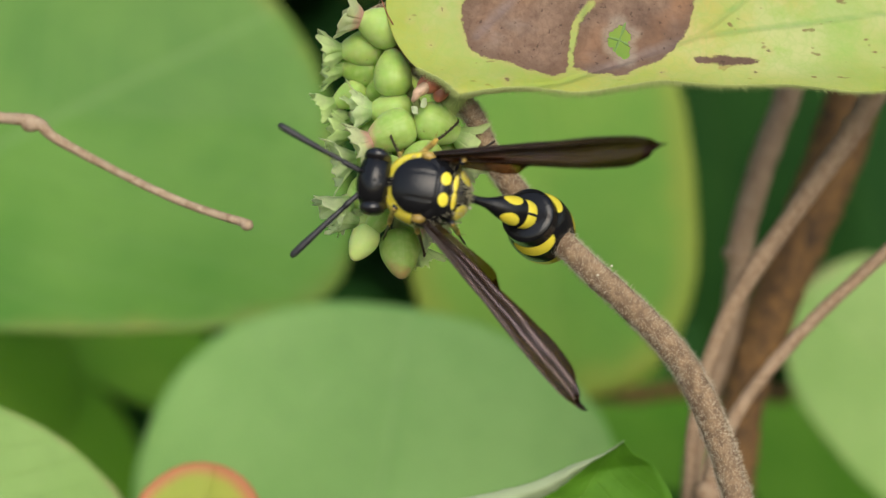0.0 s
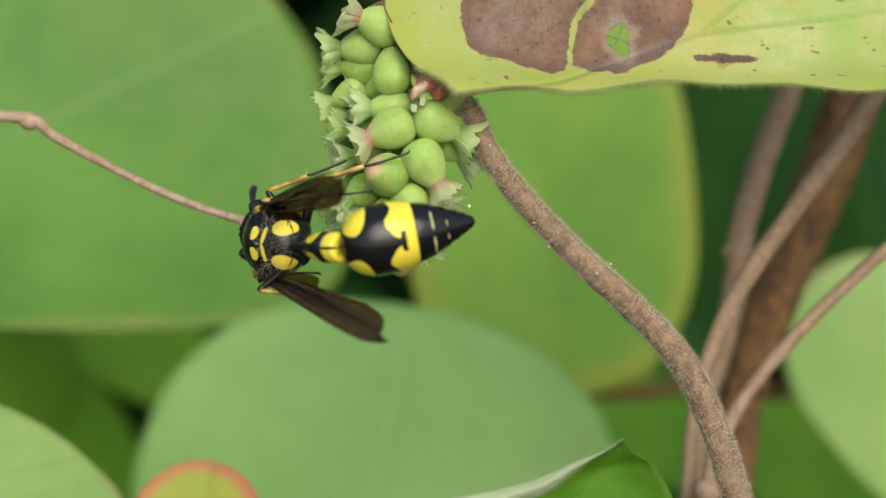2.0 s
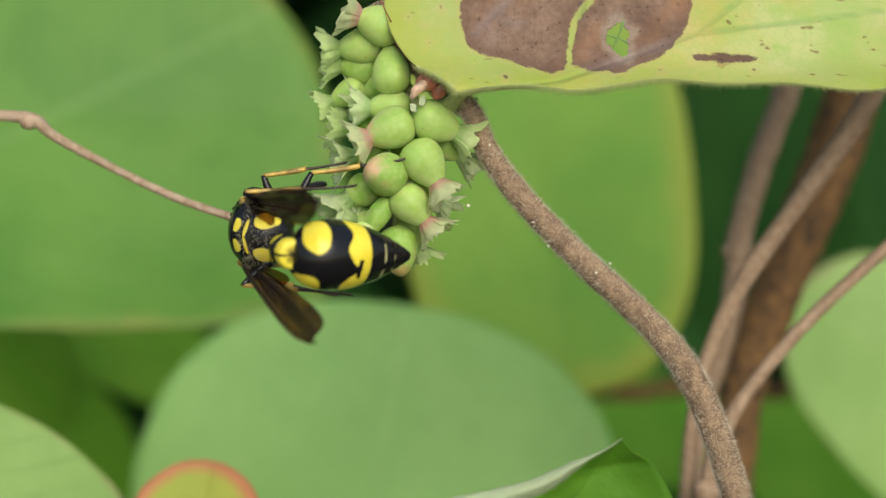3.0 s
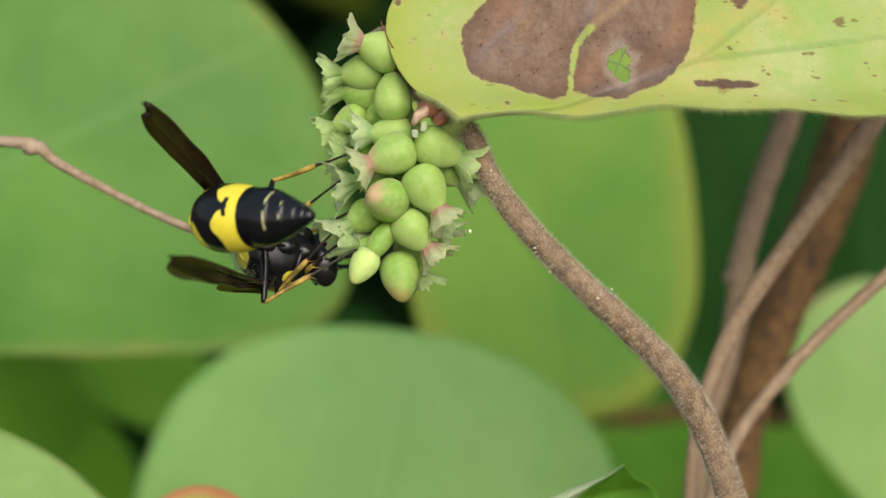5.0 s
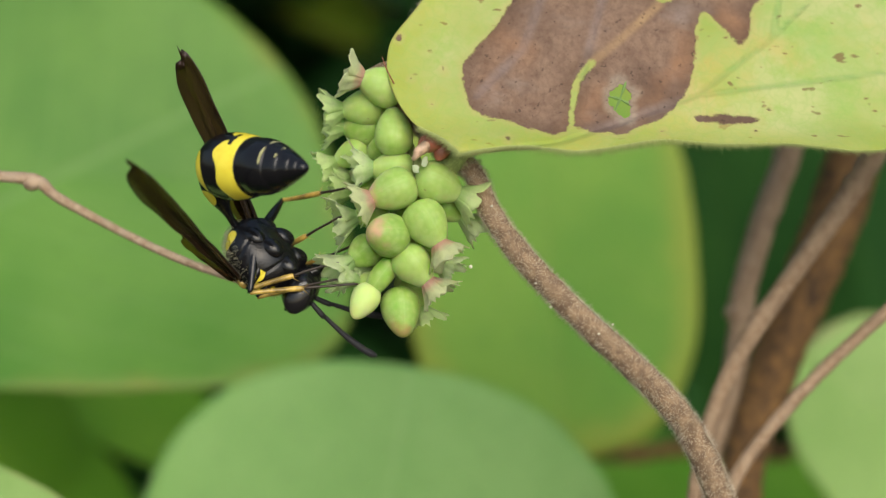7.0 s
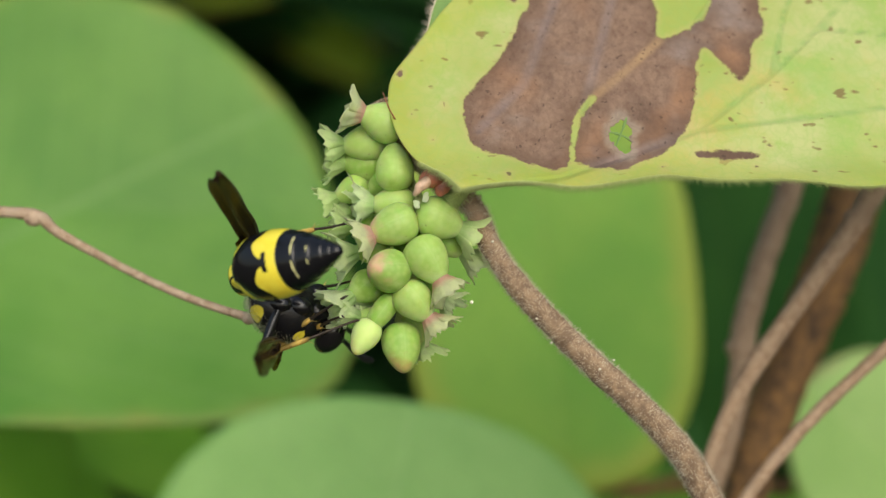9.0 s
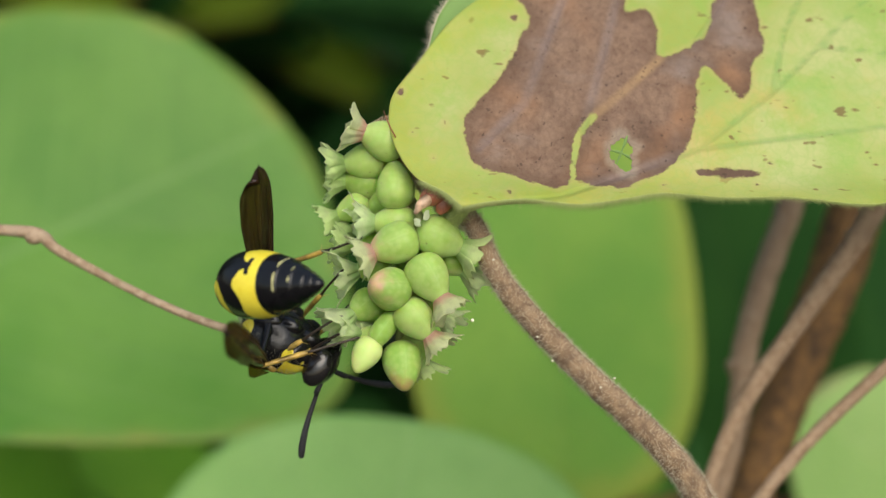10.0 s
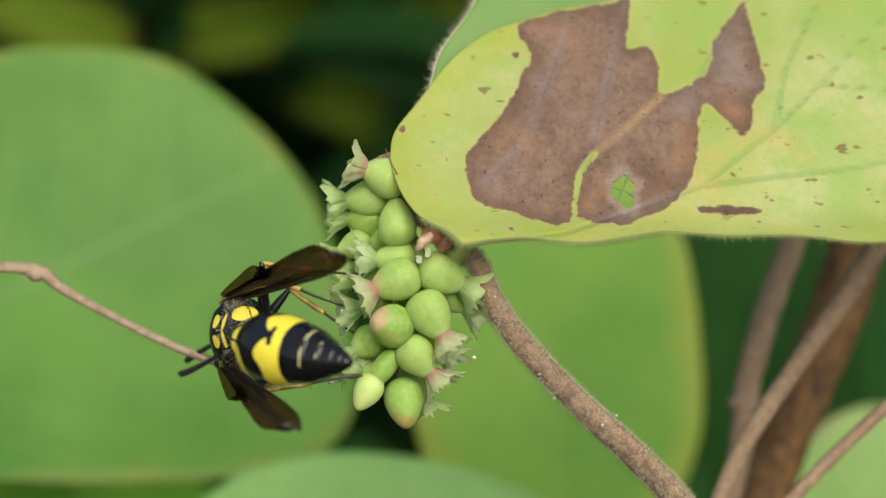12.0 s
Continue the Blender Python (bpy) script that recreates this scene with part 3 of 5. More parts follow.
def undergrowth():
    """Leaves further back, too many to count, coloured dark for shade."""
    rng = random.Random(21)
    bm = bmesh.new()
    la, lc, lr = floats(bm, "along", "across", "rim")
    for k in range(6600):
        y = rng.uniform(330, 900)
        at = Vector((rng.uniform(-0.5, 0.5) * y, y, rng.uniform(-0.40, 0.36) * y))
        if k > 2000:            # leaf roof added overhead, out of view, to shade the hollow
            y = rng.uniform(235, 900)
            at = Vector((rng.uniform(-420, 420), y, 0.16 * y + 45 + rng.uniform(0, 220)))
        if k > 4900:            # more leaves, out of view, down to the ground
            y = rng.uniform(150, 820)
            floor_z = -600 + 0.36 * y
            at = Vector((rng.uniform(-400, 400), y, rng.uniform(floor_z, max(floor_z + 30, -0.30 * y - 30))))
        if (at.x / 460) ** 2 + ((at.y - 500) / 470) ** 2 > 1:
            continue
        m = basis((rng.gauss(0, 1), rng.gauss(0, 0.5), rng.gauss(-0.3, 0.6)), (rng.gauss(0, 0.5), -0.6 + rng.gauss(0, 0.3), 0.8))
        half, wide = rng.uniform(14, 30), rng.uniform(9, 17)
        mid = [bm.verts.new(at + m @ Vector((half * u, 0, -0.12 * half * u * u))) for u in (-1, -0.5, 0, 0.5, 1)]
        for p, u in zip(mid, (-1, -0.5, 0, 0.5, 1)):
            p[la], p[lc] = u, 0
        for s in (1, -1):
            side = [bm.verts.new(at + m @ Vector((half * u, s * wide * w, 2 - 0.12 * half * u * u))) for u, w in ((-0.55, 0.75), (0, 1), (0.55, 0.7))]
            for p, u in zip(side, (-0.55, 0, 0.55)):
                p[la], p[lc], p[lr] = u, s, 1
            for tri in ((mid[0], mid[1], side[0]), (mid[1], mid[2], side[1], side[0]), (mid[2], mid[3], side[2], side[1]), (mid[3], mid[4], side[2])):
                bm.faces.new(tri)
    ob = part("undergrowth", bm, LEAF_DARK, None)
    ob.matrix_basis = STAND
    tagged(ob, "leaves deep in the shrub, darkened for shade, with an added leaf roof", "foliage", kind="stuff")


undergrowth()


# ---- twigs and stems behind ----
def stem(name, label, points, radii, material, knots=(), lump=0.12, n=40, sides=14):
    ob = thing(name, label, "stem", points[0], group="stems of the shrub")
    o = np.array(points[0])
    line = smooth_line([np.array(p) - o for p in points], n)
    rad = [float(r[0]) for r in smooth_line([(r,) for r in radii], n)]
    bm = bmesh.new()
    tube(bm, line, rad, sides, lump, len(points))
    part("bark", bm, material, ob)
    for at, r in knots:
        bm = bmesh.new()
        blob(bm, Vector(at) - Vector(points[0]), (r, r * 0.9, r * 0.8), nu=14, nv=10)
        for v in bm.verts:
            v.co *= 1.0
        part("knot", bm, material, ob)
    return ob


stem("stem", "thick old brown stem with dark bark", [(34.11, 160.0, 21.73), (31.49, 160.0, 11.79), (29.73, 160.0, 6.15), (27.37, 160.0, 0.51), (25.18, 160.0, -4.72), (23.24, 160.0, -10.36), (22.4, 160.0, -16.42), (21.98, 160.0, -24.25), (21.05, 160.0, -37.22), (20.72, 160.0, -90.6), (20.21, 160.0, -209.1), (18.44, 160.0, -543.9)], [2.27, 2.19, 2.11, 2.02, 1.94, 1.77, 1.68, 1.68, 1.68, 1.94, 2.36, 2.95], BARK_DARK, [((28.46, 160.0, 3.12), 2.27), ((24.08, 160.0, -8.17), 2.11)], n=80)
stem("stem", "straight pinkish brown stem", [(27.55, 155.0, 20.22), (25.69, 155.0, 11.79), (23.76, 155.0, 6.32), (22.32, 155.0, 1.26), (21.9, 155.0, -2.5), (21.05, 155.0, -6.7), (19.75, 155.0, -10.9), (18.8, 155.0, -15.1), (18.4, 155.0, -19.3)], [1.05, 1.02, 1.0, 0.96, 0.9, 0.84, 0.8, 0.78, 0.76], BARK_PINK, [((21.9, 155.0, -0.34), 1.1)])
stem("stem", "pinkish brown forked stem with a swollen node", [(29.98, 139.0, 12.48), (27.63, 139.0, 8.37), (24.12, 139.0, 3.43), (20.18, 139.0, -2.26), (18.0, 139.0, -6.78), (16.83, 139.0, -11.3), (16.5, 139.0, -15.07), (16.08, 139.0, -22.94)], [0.8, 0.8, 0.69, 0.65, 0.6, 0.52, 0.5, 0.59], BARK_PINK, [((27.55, 139.0, 8.29), 0.96)])
stem("stem", "thin pinkish stem joining the others low down", [(31.82, 137.0, 2.25), (28.79, 137.0, -0.52), (24.37, 137.0, -4.6), (20.81, 137.0, -8.67), (18.82, 137.0, -11.71), (17.6, 137.0, -15.17), (16.91, 137.0, -22.63)], [0.44, 0.44, 0.45, 0.47, 0.5, 0.61, 0.71], BARK_PINK, [((17.52, 137.0, -16.04), 1.13)])
stem("dry_twig", "thin bare pinkish twig with a swollen node", [(-30.49, 130.0, 8.38), (-27.62, 130.0, 8.19), (-25.43, 130.0, 7.9), (-24.09, 130.0, 6.85), (-20.55, 130.0, 4.94), (-16.92, 129.0, 3.22), (-14.05, 128.1, 2.17), (-11.76, 127.1, 1.5)], [0.4, 0.36, 0.4, 0.32, 0.26, 0.26, 0.26, 0.28], BARK_TAN, [((-25.71, 130.0, 7.74), 0.59), ((-11.95, 127.1, 1.43), 0.4)], n=60)
stem("dry_twig", "blurred brown twig lying behind the leaves", [(10.2, 214, -14.4), (18.3, 214, -15), (25.3, 214, -14.4), (35.7, 214, -15)], [0.9, 0.9, 0.9, 0.9], BARK_DARK, [((20.1, 214, -15.1), 1.15)])


# ---- the hairy twig that carries the leaf and the berries ----
def twig():
    pts = [(-3.71, 124.5, 14.62), (-2.84, 124.5, 12.46), (-1.55, 124, 11.06), (-0.4, 123.6, 9.75), (0.55, 123.2, 8.9), (1.73, 123, 7.97), (2.69, 122.5, 5.65), (4.21, 122.2, 3.45), (6.31, 121.8, 1.09), (8.46, 121.5, -1.05), (10.44, 121.5, -2.86), (12.3, 121.6, -4.68), (13.77, 121.8, -6.34), (14.98, 122, -8.33), (15.94, 122, -10.58), (16.74, 122, -12.9), (17.36, 122, -15.21), (17.79, 122, -18.52)]
    radii = [0.58, 0.60, 0.62, 0.60, 0.62, 0.70, 0.74, 0.76, 0.78, 0.80, 0.82, 0.84, 0.87]
    ob = thing("twig", "hairy brown twig arching down, with a red bud", "twig", pts[0])
    o = np.array(pts[0])
    line = smooth_line([np.array(p) - o for p in pts], 110)
    rad = [float(r[0]) for r in smooth_line([(r,) for r in radii], 110)]
    bm = bmesh.new()
    tube(bm, line, rad, 18, 0.14, 3)
    part("bark", bm, BARK, ob)
    rng = random.Random(4)
    bm = bmesh.new()
    for _ in range(20000):
        i = rng.randrange(len(line) - 1)
        f = rng.random()
        p = Vector(line[i]) * (1 - f) + Vector(line[i + 1]) * f
        d = (Vector(line[i + 1]) - Vector(line[i])).normalized()
        a = d.orthogonal().normalized()
        w = rng.uniform(0, 2 * math.pi)
        out = a * math.cos(w) + d.cross(a) * math.sin(w)
        spike(bm, p + out * rad[i] * 0.96, out + d * rng.uniform(-0.7, 0.5) + a * rng.uniform(-0.5, 0.5), rng.uniform(0.13, 0.42), 0.0105)
    tagged(part("hairs", bm, HAIR, ob, "short pale bristly hairs"), kind="stuff")
    # bud with overlapping scales
    for at, way, r in (((-0.43, 120.9, 9.77), (-1, -0.2, -0.8), (1.0, 0.6, 0.65)), ((-1.18, 120.6, 9.25), (-1, -0.2, -0.8), (0.75, 0.34, 0.4)), ((0, 121.1, 9.32), (-0.5, -0.3, -1), (0.9, 0.5, 0.5)), ((-1.5, 120.5, 8.92), (-1, 0.1, -1.2), (0.55, 0.22, 0.24)), ((-0.85, 120.9, 9.87), (-1, 0.1, -1.0), (0.85, 0.4, 0.35))):
        bm = bmesh.new()
        blob(bm, Vector(at) - Vector(pts[0]), r, basis(way, (0, -1, 0)), 18, 12)
        for v in bm.verts:
            v.co += Vector((0.05, 0.05, 0.05)) * noise.noise(v.co * 2.5)
        part("bud_scale", bm, BUD if r[0] > 0.8 else BUD_PALE, ob, "shiny red-brown bud scale" if r[0] > 0.8 else "pale tan bud scale")
    bm = bmesh.new()
    thorn = [Vector(p) - Vector(pts[0]) for p in [(-2.91, 121.8, 13.1), (-3.28, 121, 13.74), (-3.61, 120.7, 14.57)]]
    tube(bm, smooth_line(thorn, 8), [0.05 - 0.004 * i for i in range(9)], 8)
    part("stipule", bm, BUD, ob, "thin dry brown stipule")
    for k, at in enumerate(((-1.11, 120.5, 8.45), (-1.62, 120.5, 8.05))):
        bm = bmesh.new()
        blob(bm, Vector(at) - Vector(pts[0]) + Vector((0, 0.25, 0)), (0.30, 0.20, 0.02), basis((0.6 * math.sin(k * 2.1), 0.2, -0.8), (0.3 * math.cos(k * 3.3), -1, 0.2)), 12, 8)
        for v in bm.verts:
            v.co += Vector((0.12, 0.08, 0.12)) * noise.noise(v.co * 4.0)
        part("bud_flake", bm, FLAKE, ob, "thin whitish bud flake")
    for at in ((8.97, 120.86, -1.5), (9.80, 121.05, -0.98), (2.80, 121.7, 5.93), (6.2, 121.3, 0.02), (5.35, 121.4, 1.42)):
        bm = bmesh.new()
        blob(bm, Vector(at) - Vector(pts[0]), (0.13, 0.11, 0.11) if at[0] == 8.97 else (0.08, 0.07, 0.07), nu=10, nv=8)
        part("white_speck", bm, MITE, ob)


twig()


def silk_thread():
    """A fine thread that hangs a droplet beside the calyxes."""
    line = [(0.15, 121.4, 3.26), (0.87, 121.2, 2.44), (1.56, 121, 2.37)]
    ob = thing("silk_thread", "fine silk thread with a tiny white droplet beside the berries", "silk", line[0])
    bm = bmesh.new()
    tube(bm, smooth_line([Vector(p) - Vector(line[0]) for p in line], 10), [0.006] * 11, 5)
    part("thread", bm, HAIR, ob)
    bm = bmesh.new()
    blob(bm, Vector(line[-1]) - Vector(line[0]), (0.10, 0.10, 0.11), nu=12, nv=10)
    part("droplet", bm, MITE, ob, "white droplet")


silk_thread()


# ---- the yellowing leaf with the dead patches ----
def inside_distance(p, ring):
    """Signed distance to a closed outline, positive inside."""
    n, best, inside = len(ring), 1e9, False
    x, y = p
    for k in range(n):
        (x0, y0), (x1, y1) = ring[k], ring[(k + 1) % n]
        dx, dy = x1 - x0, y1 - y0
        q = min(1.0, max(0.0, ((x - x0) * dx + (y - y0) * dy) / (dx * dx + dy * dy + 1e-12)))
        best = min(best, (x - x0 - q * dx) ** 2 + (y - y0 - q * dy) ** 2)
        if (y0 > y) != (y1 > y) and x < (x1 - x0) * (y - y0) / (y1 - y0) + x0:
            inside = not inside
    return math.sqrt(best) * (1 if inside else -1)


def line_distance(p, line):
    best = 1e9
    for (x0, y0), (x1, y1) in zip(line, line[1:]):
        dx, dy = x1 - x0, y1 - y0
        q = min(1.0, max(0.0, ((p[0] - x0) * dx + (p[1] - y0) * dy) / (dx * dx + dy * dy + 1e-12)))
        best = min(best, math.hypot(p[0] - x0 - q * dx, p[1] - y0 - q * dy))
    return best


def damaged_leaf():
    """Its lower margin is cupped towards the eye; x across and z up from the base of the blade, the face tilted."""
    base = (1, 121, 8.98)
    ob = thing("damaged_leaf", "yellowing leaf with brown dead patches and a chewed hole", "leaf", base)
    rim = [np.array(p) for p in [(-0.02, -0.29), (-1.05, 0.67), (-2.53, 1.51), (-3.53, 2.73), (-4.14, 4.12), (-4.36, 5.53), (-4.08, 6.96), (-2.75, 8.8), (-0.71, 11.64), (1.38, 13.4), (3.84, 14.42), (6.33, 15.26), (8.48, 15.7), (10.31, 16.54), (13.73, 19.28), (19.67, 23.72), (27.65, 26.65), (34.94, 24.15), (37.33, 16.51), (35.83, 7.88), (31.12, 2.36), (24.64, 0.17), (19.07, 0.52), (15.05, 0.48), (11.76, 0.71), (9.4, 0.33), (6.75, -0.04), (3.82, 0.25), (1.54, 0.05)]]
    rim = [q[:2] for q in smooth_line(rim + [rim[0]], 260)][:-1]
    dead = [tuple(p[:2]) for p in smooth_line([(0.01, 4.52), (0.29, 5.76), (1.65, 7.22), (2.87, 9.07), (3.59, 10.76), (4.21, 12.1), (3.4, 13.44), (3.66, 14.22), (6.33, 15.06), (9.19, 15.71), (10.47, 16.26), (10.26, 14.35), (10.03, 12.59), (11.33, 12.62), (11.93, 10.9), (11.95, 9.47), (13.81, 10.18), (15.12, 11.34), (15.62, 13.28), (17.21, 15.28), (17.69, 16.58), (17.97, 13.71), (18.55, 10.25), (17.77, 9.3), (17.44, 7.44), (16.7, 6.88), (15.58, 8.15), (14.77, 8.88), (14.17, 7.76), (13.91, 5.39), (13.22, 3.6), (11.96, 2.36), (10.55, 1.63), (9.17, 1.14), (7.85, 1.24), (6.88, 1.59), (6.2, 1.33), (5.36, 1.21), (3.89, 1.57), (2.58, 1.91), (1.26, 2.25), (0.44, 2.94)], 130)]
    slit = [(6.26, 0.48), (6.6, 2.83), (6.78, 4.24), (7.71, 5.5), (9.84, 7.33), (12.09, 9.47)]
    scar = [(13.71, 2.34), (15.68, 2.43), (17.7, 2.23), (17.84, 1.95), (15.62, 1.86), (13.95, 1.98)]
    spots = [(3.16, 11.97, 0.2), (18.3, 2.81, 0.13), (-3.68, 7.01, 0.15), (17.42, 1.43, 0.08), (-1.05, 5.04, 0.07), (-2.05, 3.86, 0.08), (2.7, 0.82, 0.06), (-2.88, 4.48, 0.06), (11.85, 1.27, 0.1), (-1.71, 2.92, 0.06)]
    hole = [tuple(p[:2]) for p in smooth_line([(8.47, 3.38), (9.02, 4.44), (9.53, 4.52), (9.95, 3.99), (10.34, 3.75), (10.04, 3.04), (10.08, 1.98), (9.58, 1.98), (9.1, 2.33), (8.61, 2.78)], 48)]
    hx, hz = (sum(p[k] for p in hole) / len(hole) for k in (0, 1))
    hole = [(hx + (x - hx) * (0.82 + 0.5 * noise.noise((k * 0.8, 2.0, 0))), hz + (z - hz) * (0.86 + 0.4 * noise.noise((k * 0.8, 7.0, 0)))) for k, (x, z) in enumerate(hole)]
    veins = [[(-0.02, -0.29), (5.81, 0.59), (14.07, 3.61), (18.81, 7.27), (26.71, 15.07)], [(14.07, 3.61), (19.6, 4.38), (25.49, 5.17)], [(18.81, 7.27), (19.9, 11.42), (23.52, 18.26)], [(14.16, 10.18), (17.39, 15.28), (18.78, 18.57)], [(7.17, 4.6), (9.19, 12), (10.34, 15.94)], [(0.94, 3.47), (3.67, 6.35), (6.27, 13.49)], [(21.91, 10.31), (26.07, 9.99)]]
    centre = sum(rim) / len(rim)
    bm = bmesh.new()
    ld, lv, lg, lr, lt, lb = floats(bm, "dead", "vein", "green", "rim", "tan", "bite")
    def relief(x, z):
        d = 0.10 * (x - 6) + 0.42 * z + 0.004 * z * z     # leans back towards its upper part
        d -= 1.5 * math.exp(-((z + 0.1) / 1.3) ** 2)      # lower margin cupped forward
        d += 0.35 * noise.noise((x * 0.22, z * 0.22, 1.7)) + 0.12 * noise.noise((x * 0.6, z * 0.6, 5))
        return d

    ring = [tuple(p) for p in rim]
    middle = np.array((11.0, 6.0))
    rows, rings = [], 110
    for j in range(rings + 1):
        q = (j / rings) ** 0.85
        row = []
        for i in range(len(rim) if j else 1):
            x, z = middle + (rim[i] - middle) * q
            h = inside_distance((x, z), hole)
            if abs(h) < 0.14:                  # draw the chewed edge out cleanly
                e = 0.02
                gx = (inside_distance((x + e, z), hole) - h) / e
                gz = (inside_distance((x, z + e), hole) - h) / e
                g = math.hypot(gx, gz) or 1
                x, z = x - gx / g * h, z - gz / g * h
                h = 0
            p = bm.verts.new((x, relief(x, z), z))
            d = max(min(inside_distance((x, z), dead), line_distance((x, z), slit[:4]) - 0.22), inside_distance((x, z), scar), max(r - math.hypot(x - a, z - b) for a, b, r in spots))
            p[ld] = max(-2.0, min(2.0, d * 1.4))
            p[lv] = min(2.0, min(line_distance((x, z), v) for v in veins))
            p[lt] = min(2.0, line_distance((x, z), slit[3:]))
            p[lb] = min(2.0, max(0.0, -h))
            p[lg] = max(0.0, min(1.0, (x - 11) / 12 + (z - 4) / 30))
            p[lr] = min(3.0, (1 - q) * float(np.linalg.norm(rim[i] - middle)) * 0.75)
            row.append((p, h))
        rows.append(row)
    for j in range(rings):
        a, b = rows[j], rows[j + 1]
        for i in range(len(rim)):
            k = (i + 1) % len(rim)
            face = (a[0], b[i], b[k]) if j == 0 else (a[i], b[i], b[k], a[k])
            if max(h for _, h in face) <= 0.0:
                bm.faces.new([p for p, _ in face])
    bm.normal_update()
    for f in bm.faces:
        if f.normal.y > 0:
            f.normal_flip()
    for v in [v for v in bm.verts if not v.link_faces]:
        bm.verts.remove(v)
    blade = part("blade", bm, LEAF_STAINED, ob)
    thicken(blade, 0.05)
    for a, b, mid in (((8.55, 3.5), (10.15, 2.9), 0.12), ((9.0, 2.45), (9.75, 4.35), -0.10)):
        bm = bmesh.new()
        line = [(a[0] + (b[0] - a[0]) * k / 8, relief(9.4, 3.3) + 0.1, a[1] + (b[1] - a[1]) * k / 8 + mid * math.sin(k / 8 * math.pi)) for k in range(9)]
        tube(bm, line, [0.07 + 0.03 * math.cos(k * 1.9) for k in range(9)], 6)
        part("vein_remnant", bm, LEAF_FOLD, ob, "green vein left across the chewed hole")
    bm = bmesh.new()
    rng = random.Random(9)
    for _ in range(14000):
        k = rng.randrange(len(rim) - 1)
        a, b = rim[k], rim[k + 1]
        q = a + (b - a) * rng.random()
        if q[0] > 32 or q[1] > 1.4:
            continue
        o = q - centre
        o = o / np.linalg.norm(o)
        spike(bm, (q[0], relief(*q) - 0.02, q[1] + rng.uniform(0, 0.12)), (o[0] + rng.uniform(-0.6, 0.6), rng.uniform(-1.2, 0.0), o[1] + rng.uniform(-0.6, 0.6)), rng.uniform(0.20, 0.70), 0.010)
    tagged(part("margin_hairs", bm, LEAF_HAIR, ob, "fine pale hairs along the margin"), kind="stuff")
    # the far half, folded back behind, with its bristly margin
    edge = [(-3.34, 7.52), (2.17, 19.42)]
    bm = bmesh.new()
    grid = []
    for j in range(25):
        a = np.array(edge[0]) + (np.array(edge[1]) - np.array(edge[0])) * j / 24
        row = []
        for i in range(31):
            q = i / 30
            x, z = a[0] + q * 13 + 0.25 * math.sin(j * 0.5) * (1 - q), a[1] + 2.5 * q
            y = relief(x, z) + 0.55 + 2.0 * q + 0.15 * noise.noise((x * 0.4, z * 0.4, 3))
            row.append(bm.verts.new((x, y, z)))
        grid.append(row)
    for j in range(24):
        for i in range(30):
            bm.faces.new((grid[j][i], grid[j][i + 1], grid[j + 1][i + 1], grid[j + 1][i]))
    border = [r[0].co.copy() for r in grid]
    thicken(part("folded_half", bm, LEAF_FOLD, ob, "green half of the leaf folded back"), 0.05)
    bm = bmesh.new()
    tube(bm, border, [0.035] * len(border), 6)
    for _ in range(300):
        k = rng.randrange(24)
        p = border[k].lerp(border[k + 1], rng.random())
        spike(bm, p, (-0.9 + rng.uniform(-0.3, 0.3), rng.uniform(-0.6, 0.3), rng.uniform(-0.2, 0.8)), rng.uniform(0.25, 0.7), 0.014)
    tagged(part("fold_bristles", bm, HAIR, ob, "pale bristles along the folded margin"), kind="stuff")
    bm = bmesh.new()
    line = smooth_line([(-0.9, 1.6, -0.9), (-0.3, 0.6, -0.4), (0.4, -0.6, 0.1), (2.5, -0.75, 0.35), (6, -0.6, 0.35)], 24)
    tube(bm, line, [0.62 - 0.018 * i for i in range(25)], 12, 0.1)
    part("petiole", bm, PETIOLE, ob)
    bm = bmesh.new()
    for _ in range(700):
        i = rng.randrange(14)
        w = Vector((rng.gauss(0, 1), rng.gauss(-0.4, 1), rng.gauss(0, 1))).normalized()
        spike(bm, Vector(line[i]) + w * 0.56, w, rng.uniform(0.12, 0.4), 0.010)
    tagged(part("petiole_hairs", bm, LEAF_HAIR, ob, "fine pale hairs on the stalk"), kind="stuff")


damaged_leaf()


# ---- berries ----
def berry_mesh(r, long):
    bm = bmesh.new()
    lp, lr = floats(bm, "pole", "rib")
    rows, nu, nv = [], 40, 24
    for j in range(nv + 1):
        v = math.pi * j / nv
        s = math.sin(v) ** 0.92 if 0 < j < nv else 0
        x = r * long * (math.cos(v) + 0.16 * max(0.0, math.cos(v)) ** 3)
        s *= 1 - 0.21 * math.cos(v) + 0.025 * noise.noise((3 * math.cos(v), r * 9, long * 7))
        row = []
        for i in range(nu if s else 1):
            w = 2 * math.pi * i / nu
            rib = 0.5 + 0.5 * math.cos(4 * w)
            p = bm.verts.new((x, r * s * (1 + 0.009 * rib) * math.cos(w), r * s * (1 + 0.009 * rib) * math.sin(w)))
            p[lp] = 0.5 + 0.5 * math.cos(v)
            p[lr] = rib ** 4
            row.append(p)
        rows.append(row)
    join_rows(bm, rows, nu)
    return bm


